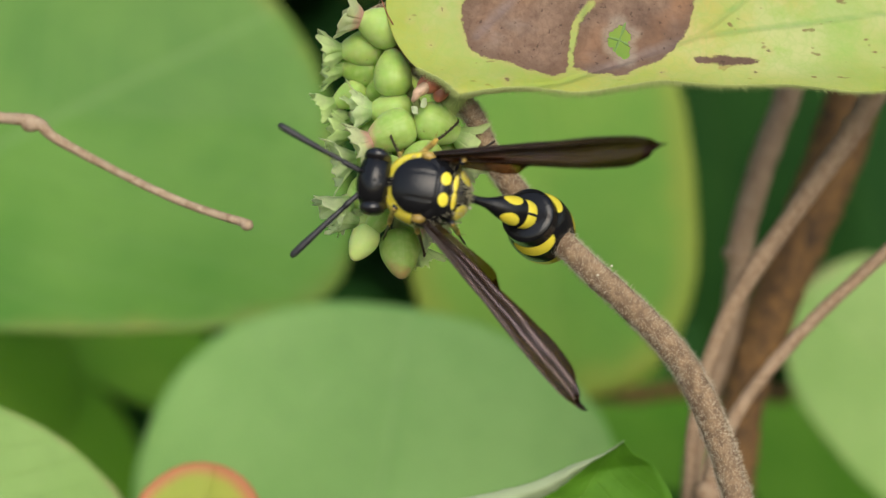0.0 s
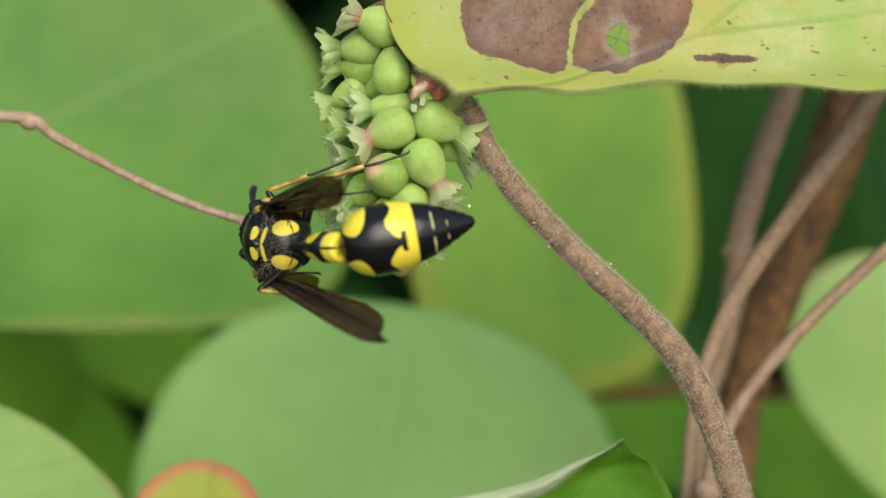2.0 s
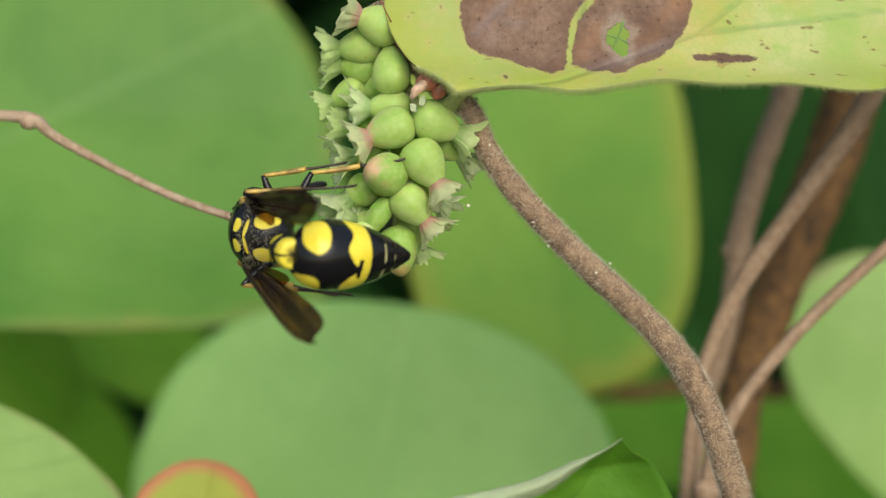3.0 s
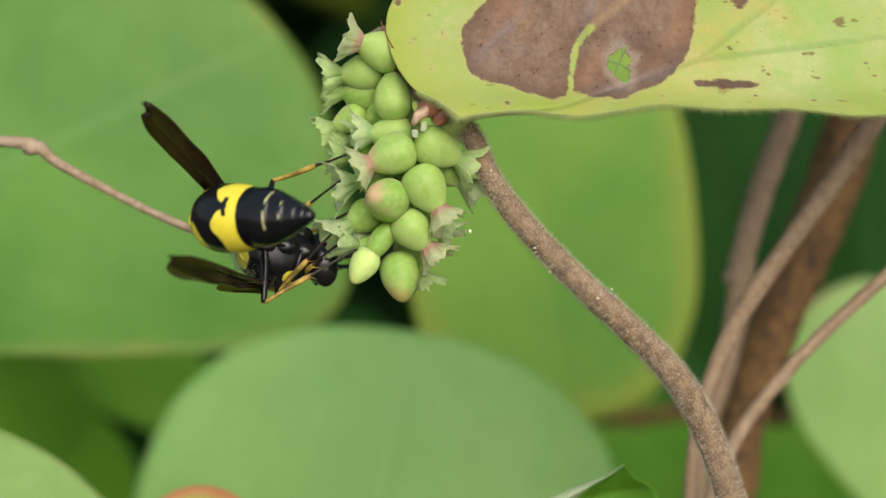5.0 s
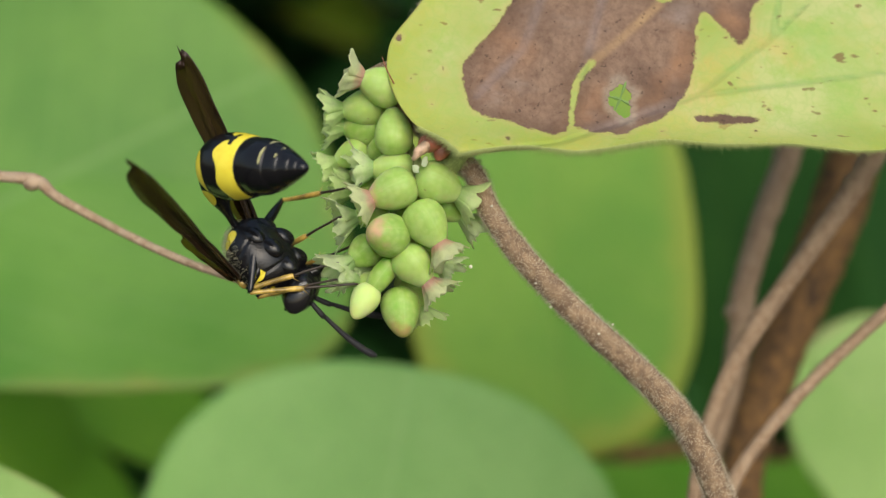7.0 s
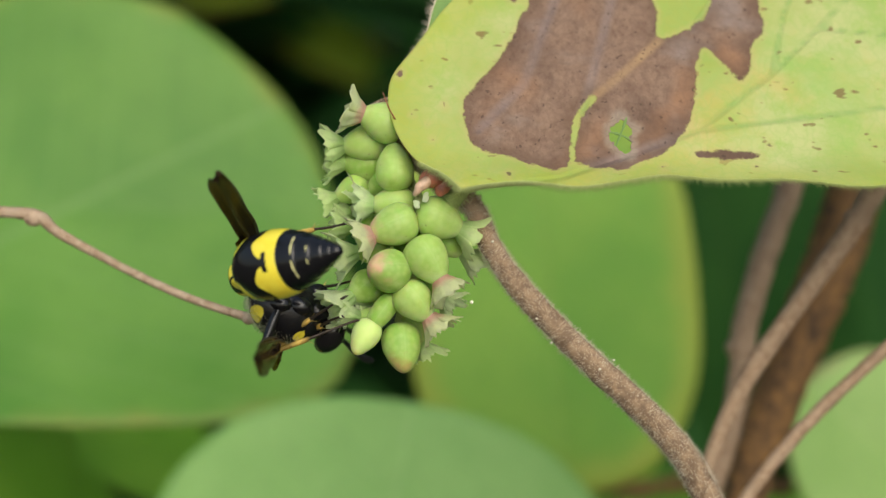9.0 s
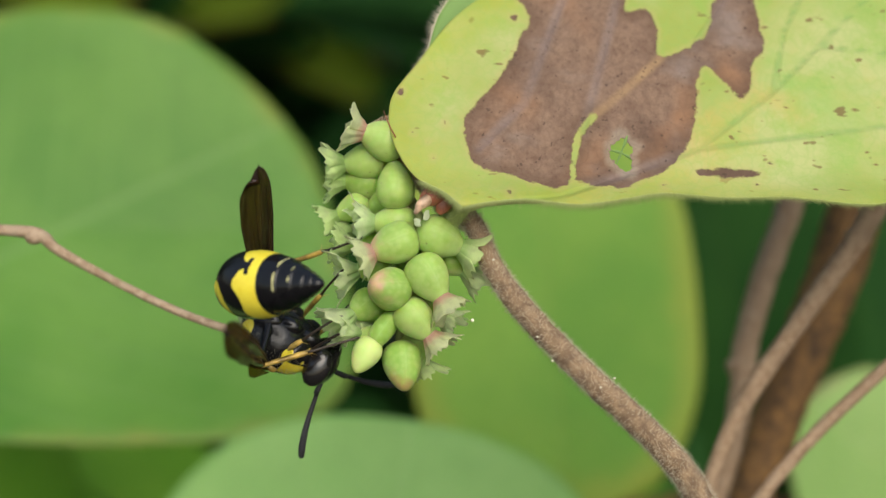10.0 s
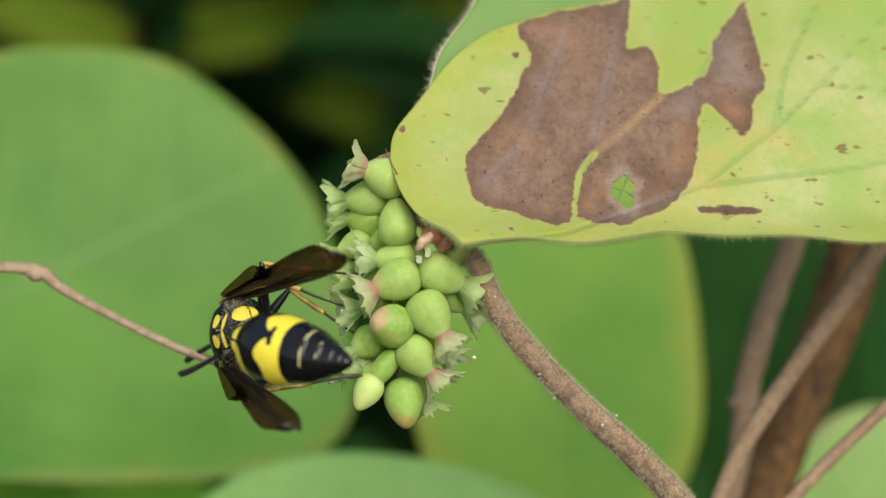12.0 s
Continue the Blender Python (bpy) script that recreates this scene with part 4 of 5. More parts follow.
def calyx_mesh(r, length, flare, seed):
    """A narrow neck that opens into a crumpled cup of five broad ragged lobes."""
    rng = random.Random(seed)
    bm = bmesh.new()
    lf, ln = floats(bm, "far", "nerve")
    nu, nv = 60, 12
    far = [length * rng.uniform(0.75, 1.0) for _ in range(5)]
    lean = [flare * rng.uniform(0.5, 1.3) for _ in range(5)]
    cut = [rng.uniform(-0.10, 0.10) + 0.28 * noise.noise((i * 0.7, seed * 3.1, 0)) for i in range(nu)]
    grid = []
    for j in range(nv + 1):
        s = j / nv
        row = []
        for i in range(nu):
            k, q = i * 5 // nu, (i % (nu // 5)) / (nu // 5 - 1) * 2 - 1
            top = far[k] * (0.66 + 0.34 * max(0.0, 1 - abs(q) ** 2.0)) * (1 + cut[i] * s)
            w = 2 * math.pi * (k + 0.5 + (0.54 + 0.10 * s) * q) / 5
            x = s * top
            g = x / length
            rad = r * (0.55 + 0.70 * g + 0.62 * lean[k] * g ** 1.4)
            rad += 0.30 * g * noise.noise((w * 2.2, g * 3.0, seed)) + 0.09 * g * math.sin(9 * w + seed)
            x += 0.14 * g * noise.noise((w * 2.5, g * 3.5, seed + 7))
            p = bm.verts.new((x, rad * math.cos(w), rad * math.sin(w)))
            p[lf], p[ln] = g, abs(q)
            row.append(p)
        grid.append(row)
    per = nu // 5
    for j in range(nv):
        for i in range(nu):
            if i % per < per - 1:
                bm.faces.new((grid[j][i], grid[j][i + 1], grid[j + 1][i + 1], grid[j + 1][i]))
    return bm


def berries():
    hub = (-1.32, 124.2, 7.79)
    cluster = thing("berry_cluster", "dense cluster of unripe green berries with ragged calyxes on the twig", "berries", hub)
    grown = []

    def fruit(at, way, r, long, skin, cal, flare, clen):
        """A berry with its far end pointing along way, and its calyx if it keeps one."""
        ob = part("berry", berry_mesh(r, long), skin, cluster)
        ob.matrix_basis = Matrix.Translation((Vector(at) - Vector(hub)) * MM) @ basis(way, (0.2, -1, 0.3)).to_4x4()
        if cal:
            c = part("calyx", calyx_mesh(r * 0.70, clen * 0.95, flare * 1.2, len(grown)), cal, ob, "ragged translucent calyx")
            c.location = (r * long * 0.90 * MM, 0, 0)
            thicken(c, 0.05)
        grown.append(ob)

    fruit((-3.64, 123.2, 13.11), (-1, -0.15, 0.35), 1.22, 1.08, BERRY, SEPAL_PINK, 0.9, 1.45)
    fruit((-4.77, 124.6, 11.97), (-0.85, 0, -0.1), 1.12, 1.15, BERRY, SEPAL, 1.0, 1.6)
    fruit((-2.97, 122.9, 10.34), (-0.05, 0.5, 1.16), 1.12, 1.3, BERRY, None, 0.5, 1.2)
    fruit((-4.8, 125.4, 10.82), (-0.86, 0, 0.05), 1.12, 1.1, BERRY, SEPAL, 1.0, 1.5)
    fruit((-5.54, 125.2, 9.21), (-0.82, 0, -0.39), 0.86, 1.2, BERRY, SEPAL, 1.3, 1.5)
    fruit((-2.98, 123.2, 8.16), (-1.13, 0, 0.03), 1.12, 1.1, BERRY, SEPAL_CLEAR, 1.0, 1.5)
    fruit((-2.94, 121.6, 6.87), (-0.86, -0.1, -0.37), 1.22, 1.16, BERRY_BLUSH, SEPAL_PINK, 0.9, 1.4)
    fruit((-0.37, 122, 7.26), (1.09, 0.3, -0.53), 1.22, 1.14, BERRY, SEPAL, 0.9, 1.7)
    fruit((-1.02, 121.4, 4.89), (0.58, -0.1, -0.9), 1.26, 1.14, BERRY, SEPAL_PINK, 0.8, 1.5)
    fruit((-3.32, 121.2, 4.22), (-0.63, -0.81, 0.1), 1.26, 1.03, BERRY_BLUSH, None, 0.5, 1.2)
    fruit((-1.79, 121.8, 2.46), (0.58, 0, -0.67), 1.12, 1.14, BERRY, SEPAL_PINK, 0.9, 1.6)
    fruit((-3.74, 122, 1.73), (-0.53, -0.1, -0.73), 0.66, 2.1, BERRY, None, 0.5, 1.2)
    fruit((-4.66, 121.8, 0.41), (-0.2, -0.1, -0.35), 0.83, 1.3, BERRY_YELLOW, None, 0.5, 1.2)
    fruit((-2.53, 122.8, -0.19), (0.12, -0.4, -0.97), 1.16, 1.24, BERRY_BROWN, None, 0.5, 1.2)
    fruit((-4.71, 123.2, 3.29), (-0.85, -0.4, -0.58), 0.99, 1.0, BERRY, SEPAL_CLEAR, 1.4, 2.2)
    fruit((-4.23, 123.6, 5.58), (-0.92, -0.15, -0.21), 0.99, 1.0, BERRY, SEPAL_CLEAR, 1.4, 1.8)
    fruit((-4.61, 125, 6.83), (-0.94, -0.05, 0.12), 0.93, 1.0, BERRY, SEPAL, 1.3, 1.7)
    fruit((0.3, 123.8, 5.85), (0.54, 0.1, -0.38), 0.79, 1.1, BERRY, SEPAL_CLEAR, 1.2, 1.7)
    fruit((-4.39, 123.4, 1.39), (-0.63, -0.3, 0.16), 0.79, 1.0, BERRY, SEPAL_CLEAR, 1.5, 1.9)
    fruit((-2.06, 124.4, 6.12), (-0.01, 0.5, 0.45), 0.99, 1.0, BERRY, None, 0.5, 1.2)
    fruit((-2.74, 124.6, 3.6), (-0.01, 0.5, 0.53), 1.12, 1.0, BERRY, None, 0.5, 1.2)
    fruit((-3.09, 125.2, 12.1), (-0.01, 0.5, 0.39), 0.99, 1.0, BERRY, None, 0.5, 1.2)
    fruit((-4.55, 125.6, 8.0), (-0.95, 0.0, -0.15), 0.86, 1.1, BERRY, SEPAL, 1.2, 1.5)
    fruit((-3.6, 125.0, 9.6), (-0.75, 0.1, -0.45), 0.95, 1.1, BERRY, SEPAL_CLEAR, 1.0, 1.4)
    fruit((-3.55, 124.6, 2.6), (-0.7, -0.2, -0.2), 0.9, 1.0, BERRY, SEPAL_CLEAR, 1.2, 1.6)
    fruit((-0.95, 124.4, 3.4), (0.7, -0.1, -0.6), 0.85, 1.0, BERRY, SEPAL_CLEAR, 1.2, 1.6)
    fruit((-1.9, 124.3, 0.9), (0.4, 0.1, -0.8), 0.9, 1.1, BERRY, SEPAL, 1.0, 1.4)
    bm = bmesh.new()
    for tip in ((-3.08, 124.6, 11.7), (-2.73, 124.2, 6.61), (-2.06, 124.2, 3.58), (-2.73, 124, 1.22)):
        tube(bm, smooth_line([(0, 0, 0), Vector(tip) * 0.5 - Vector(hub) * 0.5, Vector(tip) - Vector(hub)], 8), [0.45 - 0.02 * i for i in range(9)], 8)
    part("stalk", bm, PETIOLE, cluster)


berries()


# ---- the wasp ----
def bulge(p, centre, radii):
    """1 at the centre of a marking, 0 on its border, negative outside."""
    return 1 - math.sqrt(sum(((a - b) / r) ** 2 for a, b, r in zip(p, centre, radii)))


def thorax_mesh():
    """x forward, z the back's side; length 4.9."""
    bm = bmesh.new()
    ly, = floats(bm, "yellow")
    rows, nu, nv = [], 120, 90
    for j in range(nv + 1):
        v = math.pi * j / nv
        x = 2.45 * math.cos(v)
        row = []
        s = abs(math.sin(v)) ** 0.70 if 0 < j < nv else 0
        for i in range(nu if s else 1):
            w = 2 * math.pi * i / nu
            y = 2.18 * s * math.cos(w) * (1 - 0.16 * max(0, -x) / 2.45 - 0.03 * max(0, x) / 2.45)
            z = 1.82 * s * math.sin(w) - 0.18 * (1 - s)
            if z < 0:
                z *= 1.06
            if x < -0.9:                        # the rear slopes down to the waist
                z -= 0.30 * (-0.9 - x) * (1 if z > 0 else 0.15)
            if z > 0.3:                         # grooves round the back's plates
                for g, d in ((-0.60, 0.12), (-1.38, 0.15), (-1.80, 0.10)):
                    z -= d * math.exp(-((x - g) / 0.08) ** 2) * min(1, (z - 0.3) * 2)
                z -= 0.10 * math.exp(-((math.hypot((x - 0.72) / 1.55, y / 1.68) - 1) / 0.06) ** 2) * (1 if x > -0.5 else 0)
                z -= 0.05 * math.exp(-((abs(y) - 0.75) / 0.05) ** 2) * (1 if -0.4 < x < 1.2 else 0)
            if z < 0.6 and abs(y) > 0.4:        # seams between the side plates
                z += 0.07 * math.exp(-((x - 0.55 + 0.3 * z) / 0.07) ** 2)
                y *= 1 - 0.05 * math.exp(-((x - 0.55 + 0.3 * z) / 0.08) ** 2) - 0.05 * math.exp(-((x + 0.95 - 0.25 * z) / 0.08) ** 2)
            p = bm.verts.new((x, y, z))
            a = (x, abs(y), z)
            # collar round the front, cut by the dark shield of the back
            shield = bulge((x, y, 0), (0.50, 0, 0), (1.55, 1.62, 1))
            collar = min((x - 0.62) * 1.2, (z - 0.05) * 1.2, 2.5 - x, (abs(y) - 0.30) * 1.2)
            f = min(collar, -shield * 1.6)
            f = max(f, bulge(a, (-0.98, 0.58, 1.35), (0.30, 0.40, 0.9)))      # scutellum
            f = max(f, bulge(a, (-1.56, 0.48, 1.0), (0.14, 0.52, 0.9)))       # bars behind it
            f = max(f, bulge(a, (-2.0, 0.95, 0.0), (0.48, 0.52, 0.80)))     # rear sides
            f = max(f, bulge(a, (0.55, 1.75, -0.30), (0.42, 0.6, 0.48)))      # side spot under the wing
            f = max(f, bulge(a, (1.55, 1.25, -0.15), (0.35, 0.5, 0.40)))      # collar's lower corner
            p[ly] = f
            row.append(p)
        rows.append(row)
    join_rows(bm, rows, nu)
    return bm


def gaster_mesh(tip):
    """Abdomen behind the waist: x towards the tip, z the back's side; length 7.4.
    The large front ring, or the rings of the tip, which slide in and out of it."""
    bm = bmesh.new()
    ly, lc = floats(bm, "yellow", "cream")
    if tip:
        prof = [(2.4, 0.0), (2.4, 1.2), (2.5, 1.58)] + smooth_line([(2.6, 1.62), (3.4, 1.66), (4.1, 1.66), (4.7, 1.52), (5.1, 1.38), (5.9, 1.02), (6.6, 0.68), (7.1, 0.42), (7.32, 0.24), (7.4, 0.0)], 130)
    else:
        prof = smooth_line([(0, 0.0), (0.05, 0.62), (0.35, 1.20), (0.95, 1.70), (1.8, 1.96), (2.8, 1.98), (3.6, 1.88), (4.16, 1.74)], 120) + [(4.18, 1.70), (4.15, 1.60), (4.05, 1.2), (4.0, 0.0)]
    rows, nu = [], 96
    for j, (x, r) in enumerate(prof):
        r = max(0.0, r)
        for g in (5.05, 5.85, 6.45, 6.9):                   # each ring overlaps the next
            if 0 < x - g < 0.6:
                r -= 0.06 * (1 - (x - g) / 0.6)
        row = []
        for i in range(nu if 0 < j < len(prof) - 1 else 1):
            w = 2 * math.pi * i / nu
            y, z = r * math.cos(w), r * math.sin(w)
            z = z * 0.97 - 0.03 * x
            p = bm.verts.new((x, y, z))
            th = math.atan2(abs(y), r * math.sin(w)) if r > 0 else 0       # 0 on the back, pi below
            f = -1.0
            if tip:
                for g, wide_, lo, hi in ((4.92, 0.062, 0.14, 0.90), (5.74, 0.036, 0.16, 0.50)):
                    thick = wide_ * (0.8 + 0.7 * noise.noise((th * 4, g, 1)))
                    f = max(f, min((thick - abs(x - g)) * 4, (th - lo) * 1.2, (hi - th) * 1.2))
                p[lc] = 1.0
            else:
                f = bulge((x, th, 0), (0.74 + 0.15 * th, 1.28, 0), (0.69, 0.84, 1))                   # basal side spots
                front = 2.90 + 0.60 * math.exp(-(th / 0.12) ** 2) - 0.30 * math.exp(-((th - 0.62) / 0.32) ** 2) + 0.10 * math.cos(6 * th)
                band = min(x - front, 4.14 - x)
                if th < 0.45:
                    band = min(band, max(1.2 * (abs(x - 3.36 - 0.25 * th) - 0.15), 1.6 * (th - 0.30)))
                f = max(f, band * 1.6 if th < 2.5 else -1)
            p[ly] = max(-1, min(1, f))
            row.append(p)
        rows.append(row)
    join_rows(bm, rows, nu)
    return bm


def petiole_mesh():
    """The waist: thin at the front, a bell behind; x backwards, length 4.5."""
    bm = bmesh.new()
    ly, = floats(bm, "yellow")
    prof = smooth_line([(-0.1, 0.0), (0, 0.26), (0.6, 0.24), (1.3, 0.34), (2.1, 0.62), (2.9, 0.84), (3.6, 0.88), (3.75, 0.80), (3.9, 0.86), (4.3, 0.84), (4.55, 0.70), (4.62, 0.0)], 90)
    rows, nu = [], 56
    for j, (x, r) in enumerate(prof):
        r = max(0.0, r)
        row = []
        for i in range(nu if 0 < j < len(prof) - 1 else 1):
            w = 2 * math.pi * i / nu
            y, z = r * math.cos(w), r * math.sin(w) * 0.92 + 0.18 * math.sin(x / 4.5 * math.pi)
            p = bm.verts.new((x, y, z))
            th = math.atan2(abs(y), r * math.sin(w)) if r > 0 else 0
            f = bulge((x, th, 0), (2.72, 0.98, 0), (0.62, 0.66, 1))
            f = max(f, min((x - 3.76) * 2, (4.6 - x) * 2, (th - 0.10) * 2, (2.4 - th) * 2))
            p[ly] = max(-1, f)
            row.append(p)
        rows.append(row)
    join_rows(bm, rows, nu)
    return bm


def wing_mesh(length, width, seed, ragged=0.0):
    """A folded wing: x to the tip, y across, pleated lengthwise, thickest vein on the front edge."""
    bm = bmesh.new()
    lo, = floats(bm, "outer")
    grid, n, m = [], 60, 14
    for j in range(n + 1):
        s = j / n
        w = width * (0.20 + 0.80 * min(1, s * 1.45) ** 0.8) * (1 - max(0, (s - 0.80) / 0.20) ** 2.6) ** 0.5
        row = []
        for i in range(m + 1):
            q = i / m
            y = (q - 0.35) * w
            x = s * length - 1.7 * max(0, q - 0.45) * s ** 6
            x += ragged * s ** 8 * noise.noise((q * 9, seed, 0))
            z = 0.11 * width * (math.sin(q * 9.5 + 1.5 * s) + noise.noise((q * 3, s * 6, seed))) * (1 - 0.4 * s) + 0.10 * width * math.sin(s * 3.0) - 0.10 * width * q * q
            row.append(bm.verts.new((x, y, z)))
            row[-1][lo] = s
        grid.append(row)
    for j in range(n):
        for i in range(m):
            bm.faces.new((grid[j][i], grid[j][i + 1], grid[j + 1][i + 1], grid[j + 1][i]))
    lines = [[grid[j][k].co.copy() for j in range(0, n - 2 * abs(k - 1), 3)] for k in (0, 2, 5, 7, 9, 11)]
    return bm, lines


def down(bm, centre, radii, count, length, seed, keep):
    rng = random.Random(seed)
    for _ in range(count):
        w = Vector((rng.gauss(0, 1), rng.gauss(0, 1), rng.gauss(0, 1))).normalized()
        if keep(w):
            p = Vector([c + a * r for c, a, r in zip(centre, w, radii)])
            spike(bm, p, w + Vector((rng.uniform(-0.4, 0.4), rng.uniform(-0.4, 0.4), rng.uniform(-0.4, 0.4))), rng.uniform(0.5, 1.0) * length, 0.010)


WAIST = Vector((-2.32, 0, -0.40))
NECK = Vector((2.2, 0, -0.05))
WING_ROOT = {1: Vector((-0.05, 1.90, 0.85)), -1: Vector((-0.05, -1.90, 0.85))}
HIPS = {"fore": (1.35, 0.6, -1.45), "mid": (0.0, 0.75, -1.70), "hind": (-1.15, 0.7, -1.40)}
FEMUR = {"fore": 2.7, "mid": 3.0, "hind": 3.6}
TIBIA = {"fore": 5.0, "mid": 5.6, "hind": 6.3}


def limb(bm, line, radii, sides=10):
    return tube(bm, smooth_line(line, 16), [float(r[0]) for r in smooth_line([(r,) for r in radii], 16)], sides)


def wasp():
    """Builds the wasp and returns it with its movable parts."""
    body = thing("wasp", "black and yellow potter wasp with smoky wings on green berries", "wasp")
    parts = {"body": body}
    part("thorax", thorax_mesh(), SHELL, body, "black thorax with yellow collar and rear spots")
    bm = bmesh.new()
    down(bm, (0, 0, -0.05), (2.42, 2.02, 1.78), 3200, 0.46, 2, lambda w: -0.15 < w.z < 0.62 or (w.x < -0.5 and w.z > -0.3) or (w.x > 0.75 and w.z > 0))
    tagged(part("thorax_down", bm, FUZZ, body, "short pale down"), kind="stuff")
    for s in (1, -1):
        bm = bmesh.new()
        blob(bm, (0.22, 1.78 * s, 0.98), (0.42, 0.28, 0.26), nu=14, nv=10)
        part("wing_base_plate", bm, LEG_YELLOW, body, "yellow-brown plate over the wing root")
    head = parts["head"] = part("head", head_mesh(), CHITIN, body, "glossy black head")
    for s in (1, -1):
        bm = bmesh.new()
        blob(bm, (0.78, 1.36 * s, 0.10), (0.80, 0.56, 1.22), pose(0, 0, 0, -10 * s, 0, 8 * s).to_3x3(), 22, 16)
        part("eye", bm, EYE, head, "large dark compound eye")
        bm = bmesh.new()
        limb(bm, [(0, 0, 0), (0.5, 0, 0.10), (1.45, 0, 0.26), (1.62, 0, 0.22), (3.2, 0, 0.30), (4.6, 0, 0.22), (5.35, 0, 0.08), (5.6, 0, -0.02)], [0.12, 0.15, 0.17, 0.13, 0.17, 0.21, 0.21, 0.13], 12)
        parts["antenna", s] = part("antenna", bm, ANTENNA, head, "black curved antenna")
        bm = bmesh.new()
        limb(bm, [(0.9, 0.55 * s, -1.15), (1.25, 0.45 * s, -1.6), (1.45, 0.12 * s, -2.1)], [0.30, 0.26, 0.06], 10)
        part("mandible", bm, CHITIN, head)
    for k, (x, y) in enumerate(((0.62, 0), (0.38, 0.26), (0.38, -0.26))):
        bm = bmesh.new()
        blob(bm, (x + 0.1, y, 1.48), (0.11, 0.11, 0.09), nu=10, nv=8)
        part("ocellus", bm, EYE, head)
    pet = parts["petiole"] = part("petiole", petiole_mesh(), SHELL, body, "slender black waist with yellow marks")
    gaster = parts["gaster"] = part("abdomen", gaster_mesh(False), SHELL_SMOOTH, pet, "glossy black abdomen with broad yellow band")
    parts["tip"] = part("abdomen_tip", gaster_mesh(True), SHELL_SMOOTH, gaster, "tapering black rings with thin cream lines")
    for s in (1, -1):
        bm, lines = wing_mesh(13.5, 1.9, s, 1.0)
        mirror = Matrix.Diagonal((1, s, 1))
        for v in bm.verts:
            v.co = mirror @ v.co
        lines = [[mirror @ p for p in line] for line in lines]
        wing = parts["wing", s] = part("forewing", bm, WING, body, "smoky brown folded forewing")
        thicken(wing, 0.02)
        for line, r in zip(lines, (0.085, 0.05, 0.035, 0.04, 0.03, 0.03)):
            bm = bmesh.new()
            tube(bm, line, [r * (1 - 0.7 * i / len(line)) for i in range(len(line))], 6)
            part("wing_vein", bm, VEIN, wing)
        bm, lines = wing_mesh(6.0, 1.35, s + 5)
        for v in bm.verts:
            v.co.y = s * (v.co.y * 0.8 + 0.35 + 0.07 * v.co.x)
            v.co.z -= 0.08
        thicken(part("hindwing", bm, WING_CLEAR, wing, "clear smoky hindwing"), 0.015)
        for kind in ("fore", "mid", "hind"):
            a, b = FEMUR[kind], TIBIA[kind]
            bm = bmesh.new()
            limb(bm, [(0, 0, 0), (0.4, 0, 0), (a * 0.35, 0, 0.05), (a * 0.7, 0, 0.04), (a, 0, 0)], [0.26, 0.27, 0.31, 0.24, 0.15], 12)
            coxa = bmesh.new()
            x, y, z = HIPS[kind]
            blob(coxa, (x, y * s, z + 0.22), (0.85, 0.62, 0.60), pose(0, 0, 0, 0, 25, 20 * s).to_3x3(), 16, 12)
            part("coxa", coxa, CHITIN, body, "glossy black hip joint")
            femur = parts["femur", kind, s] = part("femur", bm, CHITIN, body, "black upper leg")
            c = b * 0.5
            bm = bmesh.new()
            limb(bm, [(0, 0, 0), (c * 0.4, 0, 0.06), (c * 0.85, 0, 0.03), (c, 0, 0)], [0.12, 0.15, 0.17, 0.13], 10)
            for w in (0.5, -0.5):
                spike(bm, (c * 0.95, 0, -0.08), (0.7, w, -0.5), 0.6, 0.04)
            parts["tibia", kind, s] = part("tibia", bm, LEG_YELLOW, femur, "yellow and orange lower leg")
            bm = bmesh.new()
            limb(bm, [(c, 0, 0), (c + 0.3 * (b - c), 0, 0.04), (c + 0.7 * (b - c), 0, 0.0), (b - 0.2, 0, -0.05), (b, 0, -0.2)], [0.09, 0.08, 0.07, 0.075, 0.025], 8)
            for k in range(1, 5):
                spike(bm, (c + (b - c) * k * 0.2, 0, 0), (0.5, 0, -0.8), 0.22, 0.03)
                spike(bm, (c + (b - c) * k * 0.2, 0, 0), (0.5, 0.3, 0.8), 0.18, 0.03)
            parts["tarsus", kind, s] = part("tarsus", bm, TARSUS, femur, "thin dark jointed foot")
    return parts


def head_mesh():
    """x forwards out of the neck, z the crown; 1.9 long, 3.7 wide."""
    bm = bmesh.new()
    blob(bm, (0.80, 0, 0.0), (1.08, 1.78, 1.50), nu=36, nv=26)
    blob(bm, (1.15, 0, -0.75), (0.55, 0.85, 0.85), nu=24, nv=16)
    blob(bm, (0.0, 0, 0.0), (0.6, 0.8, 0.8), nu=20, nv=14)
    return bm


WASP = wasp()


